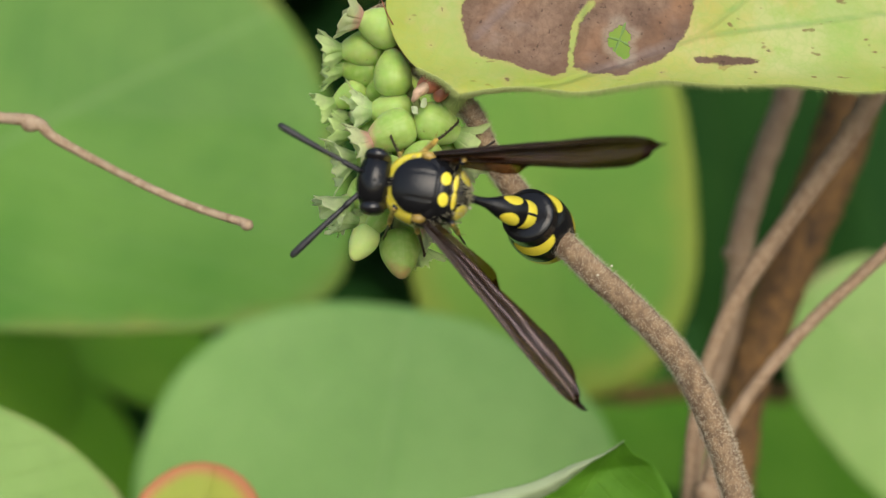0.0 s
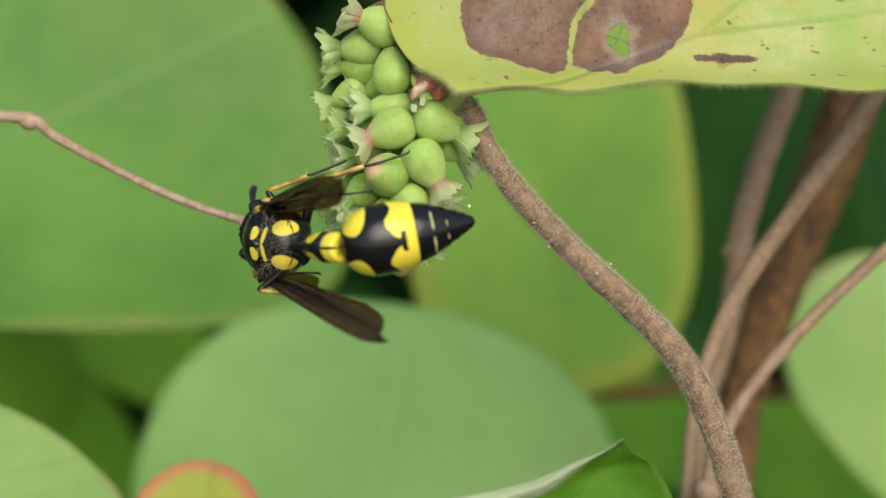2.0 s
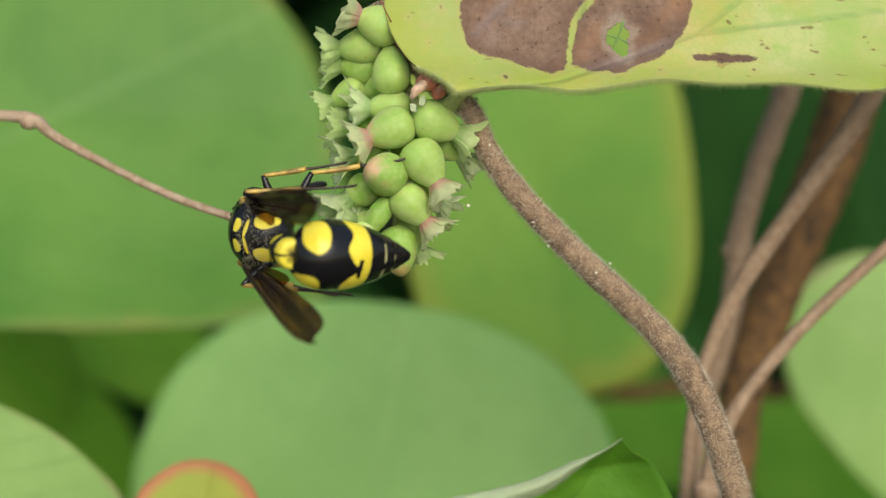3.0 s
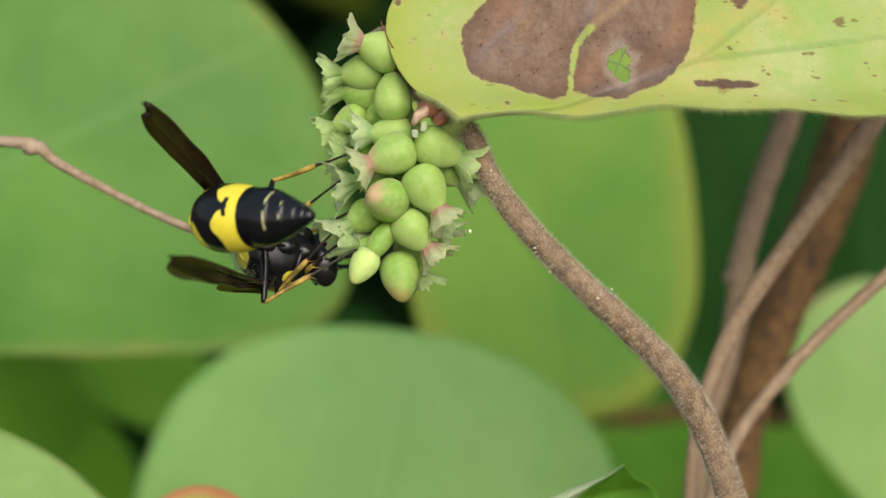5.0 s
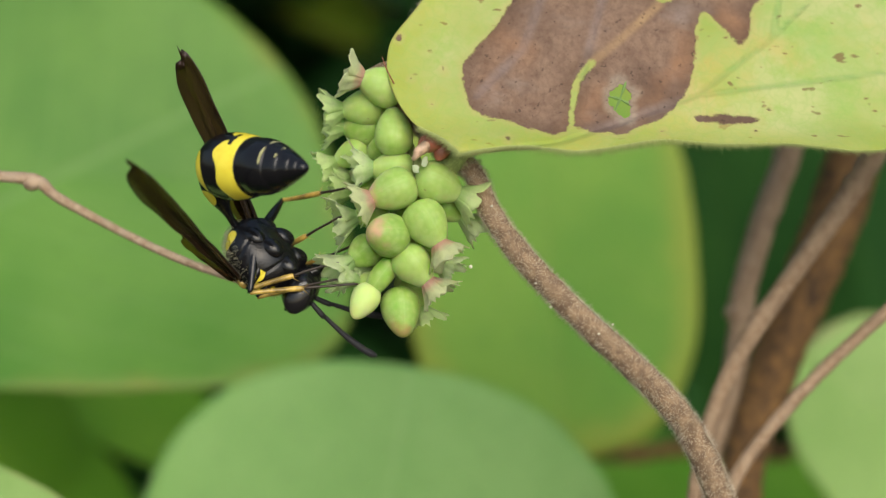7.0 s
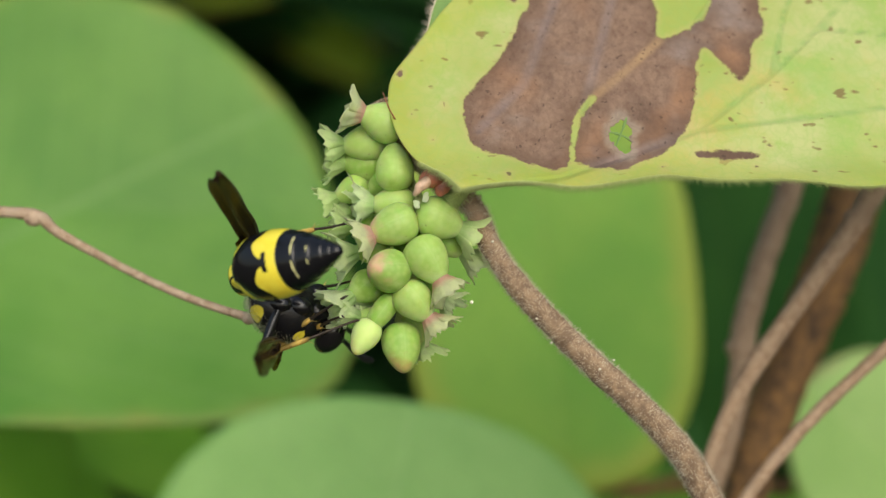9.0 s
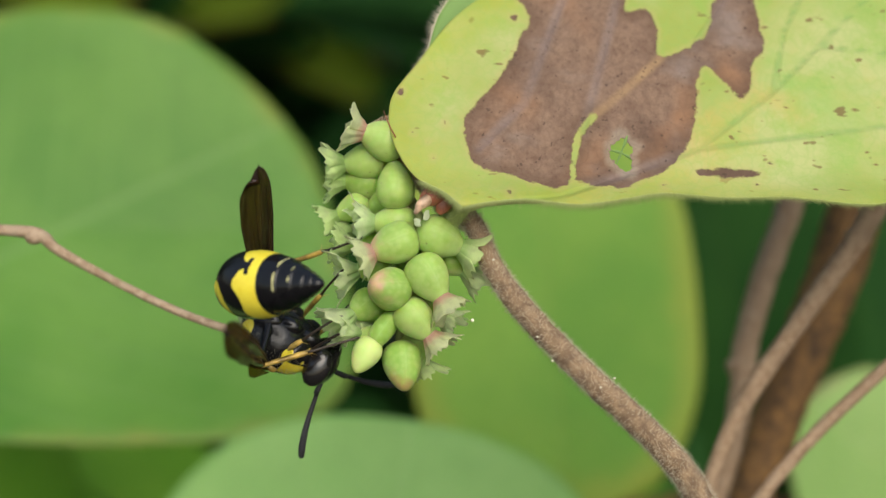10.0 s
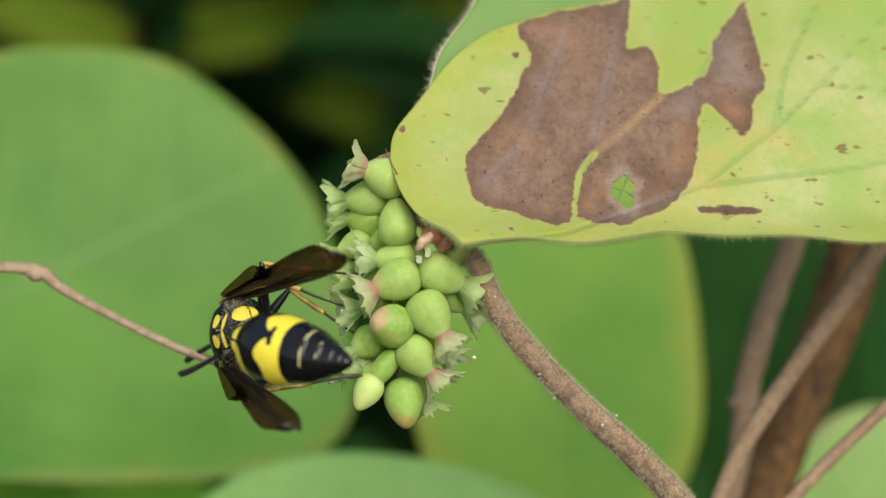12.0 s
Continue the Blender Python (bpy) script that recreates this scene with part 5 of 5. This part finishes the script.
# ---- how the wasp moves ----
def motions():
    rows = {key: [] for key in WASP}
    last = {}

    def act(t, at, ahead, back, face, crown, waist, rump, rumpback, wing_l, wing_r, feel_l, feel_r, feet):
        """One posture: directions in the place's own axes, at in millimetres; feet: where each foot stands."""
        b = basis(ahead, back)                      # thorax axes: x forward, y left, z the back
        inv = b.transposed()
        at = Vector(at)
        rows["body"].append((t, STAND @ Matrix.Translation(at * MM) @ b.to_4x4()))

        def inside(key, origin, m):
            rows[key].append((t, Matrix.Translation(Vector(origin) * MM) @ m.to_4x4()))

        def point(key, origin, way):
            """Turns a limb to its new direction by the shortest way, so that it doesn't spin about itself."""
            old = rows[key][-1][1].to_3x3() if rows[key] else basis(way, (0.1, 0.2, 1))
            m = old.col[0].rotation_difference(Vector(way)).to_matrix() @ old
            inside(key, origin, m)
            return m

        h = basis(inv @ Vector(face), inv @ Vector(crown))
        inside("head", NECK, h)
        p = basis(inv @ Vector(waist), b.transposed() @ (Vector(back) * 0.7 + Vector(rumpback) * 0.3))
        inside("petiole", WAIST, p)
        g = p.transposed() @ basis(inv @ Vector(rump), inv @ Vector(rumpback))
        inside("gaster", (4.5, 0, 0.0), g)
        for s, way, feel in ((1, wing_l, feel_l), (-1, wing_r, feel_r)):
            flat = inv @ Vector(way[3:])
            if flat.dot(last.get(("wing", s), Vector((0, 0, 1)))) < 0:
                flat = -flat
            last["wing", s] = flat
            inside(("wing", s), WING_ROOT[s], basis(inv @ Vector(way[:3]), flat))
            root = Vector((1.35, 0.42 * s, 0.25))
            point(("antenna", s), root, h.transposed() @ inv @ Vector(feel))
            for kind in ("fore", "mid", "hind"):
                hip = Vector(HIPS[kind])
                hip.y *= s
                if (kind, s) in feet:
                    goal = inv @ (Vector(feet[kind, s]) - at)
                else:
                    goal = Vector({"fore": (3.6, 2.2 * s, -4.0), "mid": (0.3, 4.0 * s, -4.6), "hind": (-3.6, 3.2 * s, -4.6)}[kind])
                a, c = FEMUR[kind], TIBIA[kind]
                d = goal - hip
                n = min(max(d.length, abs(a - c) + 0.4), a + c - 0.1)
                d = d.normalized()
                bend = Vector((-0.5 if kind == "hind" else 0.3, 0.8 * s, 0.9))
                bend = (bend - d * bend.dot(d)).normalized()
                ca = (a * a + n * n - c * c) / (2 * a * n)
                knee = d * (a * ca) + bend * (a * math.sqrt(max(0, 1 - ca * ca)))
                fm = point(("femur", kind, s), hip, knee)
                way_on = fm.transposed() @ (d * n - knee)
                point(("tibia", kind, s), (a, 0, 0), way_on)
                point(("tarsus", kind, s), (a, 0, 0), way_on)

    on_berries = {('hind', -1): (-4.9, 122.5, 7.2), ('hind', 1): (-5, 121.5, 1.4), ('mid', -1): (-6.1, 123, 5.4), ('mid', 1): (-6.1, 121.5, 2.7), ('fore', -1): (-5.3, 123.5, 3.7), ('fore', 1): (-6.1, 121.5, 1.7)}
    act(0.0, (-0.86, 117.5, 3.31), (-0.98, 0.03, 0.16), (0.05, -0.99, 0.1), (-0.98, 0.03, 0.1), (0.0, -0.99, 0.1), (0.79, 0.57, -0.22), (0.34, 0.9, -0.28), (0.9, -0.4, -0.15), (0.65, -0.1, -0.75, 0.2, -0.94, 0.29), (0.9, -0.44, 0.02, -0.4, -0.84, -0.35), (-0.73, -0.06, -0.68), (-0.87, -0.11, 0.49), {('fore', -1): (-3.1, 120.6, 6.6), ('fore', 1): (-3.4, 121, 0.7), ('mid', -1): (1, 121, 7.4), ('mid', 1): (-1, 121, -0.5), ('hind', -1): (2.9, 121.5, 6.2), ('hind', 1): (1.2, 121.5, 0.4)})
    act(0.3, (-2.42, 117.5, 2.99), (-0.99, 0.03, 0.06), (0.03, -0.99, 0.1), (-0.99, 0.03, -0.02), (0.0, -0.99, 0.1), (0.94, 0.31, -0.13), (0.42, 0.86, -0.28), (0.9, -0.4, -0.15), (0.75, -0.09, -0.66, 0.16, -0.94, 0.32), (0.99, -0.1, 0.03, -0.08, -0.93, -0.34), (-0.43, 0.25, -0.86), (-0.66, 0.75, 0.05), {('fore', -1): (-3.1, 120.6, 6.6), ('fore', 1): (-3.4, 121, 0.7), ('mid', -1): (1, 121, 7.4), ('mid', 1): (-1, 121, -0.5), ('hind', -1): (2.9, 121.5, 6.2), ('hind', 1): (1.2, 121.5, 0.4)})
    act(0.5, (-2.77, 117.5, 2.33), (-0.98, 0.03, -0.13), (0.03, -0.99, 0.06), (-0.98, 0.03, -0.13), (0.03, -0.99, 0.06), (1.0, -0.04, 0.05), (0.45, 0.89, -0.07), (0.91, -0.41, 0.0), (0.92, -0.31, -0.24, -0.19, -0.89, 0.4), (0.91, -0.32, 0.28, -0.18, -0.89, -0.41), (-0.48, -0.07, -0.88), (-0.84, -0.51, 0.19), {('fore', -1): (-3.1, 120.6, 6.6), ('fore', 1): (-3.4, 121, 0.7), ('mid', -1): (1, 121, 7.4), ('mid', 1): (-1, 121, -0.5), ('hind', -1): (2.9, 121.5, 6.2), ('hind', 1): (1.2, 121.5, 0.4)})
    act(0.7, (-5.52, 117.5, 0.27), (-0.8, 0.15, 0.56), (-0.12, -0.97, 0.12), (-0.82, 0.26, 0.51), (-0.15, -0.96, 0.24), (0.97, -0.01, -0.22), (0.62, 0.74, -0.26), (0.84, -0.5, -0.2), (0.68, -0.27, -0.68, 0.06, -0.9, 0.42), (0.82, -0.46, -0.33, -0.53, -0.84, -0.16), (-0.33, -0.94, -0.11), (-0.31, -0.09, 0.94), {('fore', -1): (-4.4, 120, 4.6), ('mid', -1): (-3.1, 120, 3.6)})
    act(0.9, (-5.75, 118.0, 1.02), (-0.93, 0.33, 0.14), (-0.3, -0.94, 0.12), (-0.75, 0.55, 0.35), (-0.48, -0.84, 0.27), (0.98, -0.01, -0.19), (0.5, 0.86, -0.12), (0.84, -0.5, -0.15), (0.66, -0.31, -0.69, 0.05, -0.89, 0.45), (0.87, -0.5, -0.05, -0.48, -0.82, -0.32), (-0.42, 0.87, -0.27), (-0.07, 0.74, 0.66), {('fore', -1): (-4.4, 121, 6.4), ('mid', -1): (-3.1, 120.5, 4.6), ('fore', 1): (-6.1, 122, 2.7), ('hind', 1): (-2.3, 119.8, -2.1), ('hind', -1): (-1.0, 121.0, -0.6), ('mid', 1): (-4.0, 120.0, -1.9)})
    act(1.0, (-6.38, 118.5, 0.79), (-0.87, 0.47, 0.1), (-0.42, -0.89, 0.15), (-0.55, 0.75, 0.36), (-0.75, -0.62, 0.2), (0.99, -0.01, -0.17), (0.75, 0.65, -0.1), (0.63, -0.75, -0.15), (0.63, -0.42, -0.65, -0.02, -0.85, 0.52), (0.78, -0.62, 0.0, -0.59, -0.73, -0.34), (-0.4, 0.85, -0.35), (0.01, 0.63, 0.78), {('fore', -1): (-4.4, 121, 6.4), ('mid', -1): (-3.1, 120.5, 4.6), ('fore', 1): (-6.1, 122, 2.7), ('hind', 1): (-2.3, 119.8, -2.1), ('hind', -1): (-1.0, 121.0, -0.6), ('mid', 1): (-4.0, 120.0, -1.9)})
    act(1.2, (-6.96, 118.5, 0.87), (-0.68, 0.72, 0.12), (-0.66, -0.74, 0.12), (-0.35, 0.85, 0.38), (-0.85, -0.45, 0.25), (0.99, 0.0, -0.16), (0.94, 0.33, -0.02), (0.3, -0.94, -0.12), (0.5, -0.54, -0.68, -0.02, -0.79, 0.61), (0.78, -0.63, 0.0, -0.59, -0.73, -0.34), (-0.43, 0.87, -0.24), (-0.27, 0.52, 0.81), {('fore', -1): (-4.4, 121, 6.4), ('mid', -1): (-3.1, 120.5, 4.6), ('fore', 1): (-6.1, 122, 2.7), ('hind', 1): (-2.3, 119.8, -2.1), ('hind', -1): (-1.0, 121.0, -0.6), ('mid', 1): (-4.0, 120.0, -1.9)})
    act(1.5, (-8.28, 119.5, 1.01), (-0.45, 0.85, 0.28), (-0.86, -0.49, 0.1), (-0.15, 0.83, 0.54), (-0.93, -0.29, 0.2), (0.97, -0.15, -0.19), (0.97, 0.25, 0.05), (0.05, -0.99, -0.1), (0.55, -0.62, -0.56, -0.28, -0.77, 0.58), (0.6, -0.8, -0.08, -0.8, -0.59, -0.11), (-0.42, 0.87, -0.25), (-0.22, 0.02, 0.97), {('fore', -1): (-4.4, 121, 6.4), ('mid', -1): (-3.1, 120.5, 4.6), ('fore', 1): (-6.1, 122, 2.7), ('hind', 1): (-2.3, 119.8, -2.1), ('hind', -1): (-1.0, 121.0, -0.6), ('mid', 1): (-4.0, 120.0, -1.9)})
    act(2.0, (-9.61, 120.0, 0.31), (-0.35, 0.93, 0.1), (-0.93, -0.36, 0.0), (-0.1, 0.91, 0.4), (-0.97, -0.18, 0.17), (0.63, -0.77, -0.02), (0.98, 0.09, 0.19), (0.0, -0.98, -0.2), (0.55, -0.8, -0.24, -0.63, -0.59, 0.51), (0.38, -0.92, 0.09, -0.82, -0.38, -0.42), (-0.2, 0.98, 0.1), (-0.16, 0.91, 0.39), {('fore', -1): (-5.5, 121, 5), ('mid', -1): (-1.8, 119.8, 5.4)})
    act(2.5, (-10.35, 120.0, 0.92), (-0.25, 0.92, 0.3), (-0.96, -0.27, 0.01), (0.3, 0.6, 0.75), (-0.9, -0.09, 0.43), (0.5, -0.86, -0.14), (0.85, 0.52, 0.07), (0.0, -0.93, -0.35), (0.51, -0.78, -0.36, -0.5, -0.61, 0.61), (0.42, -0.91, -0.03, -0.9, -0.41, -0.14), (0.43, 0.81, 0.4), (0.63, 0.65, 0.42), {('fore', -1): (-5.5, 121, 5), ('mid', -1): (-1.8, 119.8, 5.4)})
    act(2.7, (-10.35, 120.0, 0.79), (-0.25, 0.93, 0.25), (-0.96, -0.26, 0.01), (0.3, 0.6, 0.75), (-0.9, -0.09, 0.43), (0.43, -0.89, -0.17), (0.83, 0.56, -0.02), (0.0, -0.93, -0.35), (0.38, -0.87, -0.32, -0.51, -0.48, 0.71), (0.4, -0.91, -0.12, -0.91, -0.41, 0.06), (0.43, 0.85, 0.31), (0.63, 0.69, 0.35), {('fore', -1): (-5.5, 121, 5), ('mid', -1): (-1.8, 119.8, 5.4)})
    act(4.3, (-11.32, 121.5, 1.79), (-0.3, 0.95, 0.0), (-0.95, -0.3, 0.0), (-0.3, 0.95, 0.0), (-0.95, -0.3, 0.0), (-0.3, -0.94, -0.17), (0.88, 0.46, 0.09), (0.0, -0.98, -0.2), (0.33, -0.92, -0.2, -0.66, -0.38, 0.64), (0.24, -0.96, 0.16, -0.67, -0.28, -0.69), (0.98, 0.05, 0.2), (0.98, 0.05, 0.18), on_berries)
    act(4.4, (-10.79, 124.0, 2.6), (0.86, 0.51, -0.05), (-0.51, 0.86, 0.0), (0.86, 0.51, -0.05), (-0.51, 0.86, 0.0), (-0.08, -0.99, -0.15), (0.84, -0.55, 0.0), (0.0, -1.0, 0.05), (0.03, -0.97, -0.23, 0.8, -0.5, 0.2), (-0.05, -0.98, 0.21, -0.7, -0.6, 0.1), (0.48, 0.87, -0.09), (0.47, 0.88, 0.02), on_berries)
    act(4.5, (-10.79, 124.0, 2.7), (0.86, 0.51, -0.05), (-0.51, 0.86, 0.0), (0.86, 0.51, -0.05), (-0.51, 0.86, 0.0), (-0.18, -0.97, -0.15), (0.81, -0.58, 0.0), (0.0, -1.0, 0.05), (-0.02, -0.97, -0.23, 0.8, -0.5, 0.2), (-0.08, -0.97, 0.21, -0.7, -0.6, 0.1), (0.48, 0.87, -0.09), (0.47, 0.88, 0.02), on_berries)
    act(5.0, (-10.16, 124.0, 1.08), (0.89, 0.43, -0.18), (-0.43, 0.61, -0.67), (0.95, 0.29, 0.1), (0.01, 0.29, -0.96), (-0.41, -0.87, 0.28), (0.8, -0.6, 0.02), (-0.1, -0.95, 0.3), (-0.31, -0.94, 0.12, 0.58, -0.29, -0.76), (-0.43, -0.71, 0.56, -0.5, -0.8, 0), (0.36, 0.93, 0.05), (0.4, 0.9, 0.2), on_berries)
    act(5.5, (-10.42, 123.5, 2.43), (0.72, 0.08, -0.68), (-0.62, 0.52, -0.59), (0.93, 0.05, -0.35), (-0.3, 0.2, -0.9), (-0.35, -0.77, 0.54), (0.81, -0.58, -0.06), (-0.1, -0.62, 0.78), (-0.29, -0.89, 0.35, 0.12, -0.39, -0.91), (-0.37, -0.46, 0.81, -0.6, -0.7, 0), (0.56, 0.78, -0.29), (0.75, 0.66, 0.04), on_berries)
    act(6.0, (-10.63, 123.5, 3.15), (0.72, 0.08, -0.68), (-0.62, 0.52, -0.59), (0.9, 0.1, -0.4), (-0.35, 0.2, -0.9), (-0.22, -0.74, 0.63), (0.79, -0.6, -0.08), (-0.1, -0.62, 0.78), (-0.35, -0.82, 0.46, 0.03, -0.5, -0.87), (-0.29, -0.42, 0.86, -0.6, -0.7, 0), (0.41, 0.2, -0.89), (0.81, 0.55, -0.21), on_berries)
    act(6.5, (-10.7, 123.5, 2.86), (0.72, 0.08, -0.68), (-0.62, 0.52, -0.59), (0.9, 0.1, -0.4), (-0.35, 0.2, -0.9), (-0.32, -0.63, 0.71), (0.74, -0.67, -0.03), (-0.1, -0.62, 0.78), (-0.35, -0.84, 0.41, 0.09, -0.47, -0.88), (-0.32, -0.42, 0.85, -0.6, -0.7, 0), (0.61, -0.01, -0.79), (0.81, 0.55, -0.19), on_berries)
    act(7.0, (-10.84, 123.5, 2.93), (0.72, 0.08, -0.68), (-0.62, 0.52, -0.59), (0.9, 0.1, -0.4), (-0.35, 0.2, -0.9), (-0.31, -0.55, 0.77), (0.72, -0.69, -0.04), (-0.1, -0.62, 0.78), (-0.36, -0.82, 0.45, 0.05, -0.5, -0.87), (-0.33, -0.39, 0.86, -0.6, -0.7, 0), (0.71, 0.32, -0.62), (0.9, 0.37, -0.23), on_berries)
    act(7.2, (-10.91, 123.5, 3.08), (0.72, 0.08, -0.68), (-0.62, 0.52, -0.59), (0.9, 0.1, -0.4), (-0.35, 0.2, -0.9), (-0.15, -0.73, 0.67), (0.71, -0.7, 0.06), (-0.1, -0.62, 0.78), (-0.36, -0.82, 0.44, 0.06, -0.49, -0.87), (-0.25, -0.59, 0.77, -0.6, -0.7, 0), (0.57, -0.01, -0.82), (0.92, 0.33, -0.21), on_berries)
    act(8.8, (-9.72, 124.0, 2.73), (0.83, 0.46, -0.31), (-0.55, 0.62, -0.57), (0.83, 0.46, -0.31), (-0.55, 0.62, -0.57), (-0.09, -0.94, 0.33), (0.87, -0.48, 0.07), (-0.1, -0.97, 0.2), (-0.08, -0.99, 0.07, 0.8, -0.5, 0.2), (-0.11, -0.83, 0.55, -0.45, -0.65, -0.35), (0.41, 0.89, -0.2), (0.42, 0.91, -0.07), on_berries)
    act(9.0, (-9.49, 124.0, 2.1), (0.83, 0.51, -0.22), (-0.55, 0.68, -0.49), (0.83, 0.51, -0.22), (-0.55, 0.68, -0.49), (-0.07, -0.96, 0.27), (0.76, -0.63, 0.14), (-0.1, -0.99, 0.05), (-0.01, -1.0, -0.06, 0.8, -0.5, 0.2), (-0.17, -0.88, 0.45, -0.45, -0.65, -0.35), (0.37, 0.86, -0.35), (0.38, 0.9, -0.23), on_berries)
    act(9.5, (-9.37, 124.5, 2.13), (0.81, 0.56, -0.15), (-0.58, 0.8, -0.15), (0.81, 0.56, -0.15), (-0.58, 0.8, -0.15), (-0.16, -0.99, 0.02), (0.79, -0.61, 0.13), (-0.1, -1.0, 0.0), (0.06, -0.98, -0.17, 0.6, -0.7, 0.2), (-0.2, -0.94, 0.28, -0.45, -0.65, -0.35), (0.36, 0.88, -0.31), (0.36, 0.91, -0.2), on_berries)
    act(10.0, (-10.03, 124.0, 1.33), (0.84, 0.29, -0.46), (-0.54, 0.38, -0.75), (0.88, 0.05, -0.45), (-0.4, 0.2, -0.88), (-0.16, -0.92, 0.37), (0.73, -0.68, 0.0), (-0.1, -0.88, 0.47), (-0.08, -0.99, 0.14, 0.1, -1, 0.15), (0.01, -0.73, 0.68, 0.2, -0.7, -0.7), (-0.28, 0.24, -0.93), (0.7, 0.69, -0.18), on_berries)
    act(10.5, (-10.09, 123.5, 1.45), (0.79, 0.1, -0.61), (-0.57, 0.51, -0.65), (0.75, 0.0, -0.66), (-0.6, 0.2, -0.75), (-0.17, -0.88, 0.44), (0.72, -0.69, 0.02), (-0.1, -0.62, 0.78), (-0.06, -0.96, 0.26, 0.1, -1, 0.15), (0.04, -0.7, 0.71, 0.2, -0.7, -0.7), (-0.18, 0.17, -0.97), (0.82, 0.57, -0.06), on_berries)
    act(10.8, (-10.06, 123.8, 2.53), (0.76, 0.63, -0.12), (-0.64, 0.74, -0.2), (0.76, 0.63, -0.12), (-0.64, 0.74, -0.2), (-0.05, -0.93, 0.35), (0.77, -0.62, -0.17), (-0.1, -0.99, 0.05), (0.03, -1.0, -0.07, 0.11, 0.07, -0.99), (0.23, -0.89, 0.39, -0.26, -0.45, -0.85), (-0.32, 0.23, -0.92), (-0.09, 0.45, -0.89), on_berries)
    act(11.0, (-11.8, 121.5, 3.52), (-0.15, 0.97, -0.15), (-0.97, -0.15, 0.0), (-0.15, 0.95, -0.25), (-0.97, -0.15, 0.0), (-0.07, -1.0, 0.03), (0.77, -0.61, -0.2), (-0.05, -1.0, 0.05), (0.29, -0.94, -0.16, -0.7, -0.32, 0.64), (0.5, -0.83, 0.24, -0.65, -0.54, -0.54), (-0.47, 0.8, -0.37), (-0.21, 0.9, -0.38), on_berries)
    act(11.25, (-11.42, 122.0, 2.66), (-0.1, 0.91, -0.4), (-0.95, -0.2, -0.22), (-0.1, 0.91, -0.4), (-0.95, -0.2, -0.22), (-0.3, -0.94, 0.13), (0.84, -0.53, -0.14), (-0.05, -0.99, 0.1), (0.25, -0.97, -0.08, -0.83, -0.25, 0.5), (0.54, -0.76, 0.36, -0.5, -0.64, -0.58), (-0.89, 0.44, -0.12), (-0.3, 0.92, -0.27), on_berries)
    act(11.5, (-11.12, 123.5, 1.63), (0.55, 0.2, -0.81), (-0.75, -0.3, -0.59), (0.69, -0.2, -0.69), (-0.71, -0.39, -0.59), (0.07, -0.92, 0.39), (0.72, -0.69, -0.12), (-0.05, -0.8, 0.6), (0.04, -0.99, 0.11, 0.1, -0.1, -0.99), (0.44, -0.59, 0.67, -0.14, -0.79, -0.6), (-0.18, 0.51, -0.84), (0.57, 0.8, -0.19), on_berries)
    act(11.8, (-11.9, 122.2, 3.3), (-0.15, 0.96, -0.2), (-0.97, -0.15, -0.05), (-0.15, 0.94, -0.3), (-0.97, -0.15, 0.0), (-0.28, -0.96, 0.06), (0.85, -0.51, -0.13), (0.0, -1.0, 0.05), (0.35, -0.93, -0.11, -0.8, -0.36, 0.48), (0.53, -0.81, 0.25, -0.62, -0.58, -0.53), (-0.64, 0.71, -0.3), (-0.54, 0.78, -0.32), on_berries)
    act(12.0, (-12.17, 122.5, 3.83), (-0.22, 0.97, -0.05), (-0.97, -0.22, 0.0), (-0.2, 0.95, -0.2), (-0.97, -0.2, 0.0), (0.01, -0.98, -0.19), (0.76, -0.63, -0.14), (0.0, -0.95, 0.3), (0.37, -0.89, -0.26, -0.59, -0.44, 0.68), (0.56, -0.82, 0.14, -0.72, -0.57, -0.4), (-0.63, 0.73, -0.27), (-0.56, 0.78, -0.27), on_berries)
    # the tip of the abdomen is drawn in at first, then slides in and out
    rows["tip"] = [(t, pose(x * MM, 0, 0)) for t, x in ((0, -2.7), (1.0, -2.7), (1.2, -2.5), (1.5, -0.2), (2.0, 0.2), (2.7, 0.3), (4.3, 0.5), (4.5, 1.3), (5.0, 1.0), (5.5, 1.6), (6.0, 1.0), (7.2, 1.0), (8.8, 0.1), (9.5, 0.2), (10.0, 0.3), (10.5, 1.5), (10.8, 0.5), (11.0, 0.5), (11.5, 1.0), (12, 0.5))]
    for key, moved in rows.items():
        eased = [moved[0]]
        for (t0, a), (t1, b) in zip(moved, moved[1:]):
            qa, qb = a.to_quaternion(), b.to_quaternion()
            qb.make_compatible(qa)
            n = 1 + int(qa.rotation_difference(qb).angle / radians(70))
            for k in range(1, n):
                f = k / n
                eased.append((t0 + (t1 - t0) * f, Matrix.LocRotScale(a.translation.lerp(b.translation, f), qa.slerp(qb, f), None)))
            eased.append((t1, b))
        walk(WASP[key], eased)


motions()
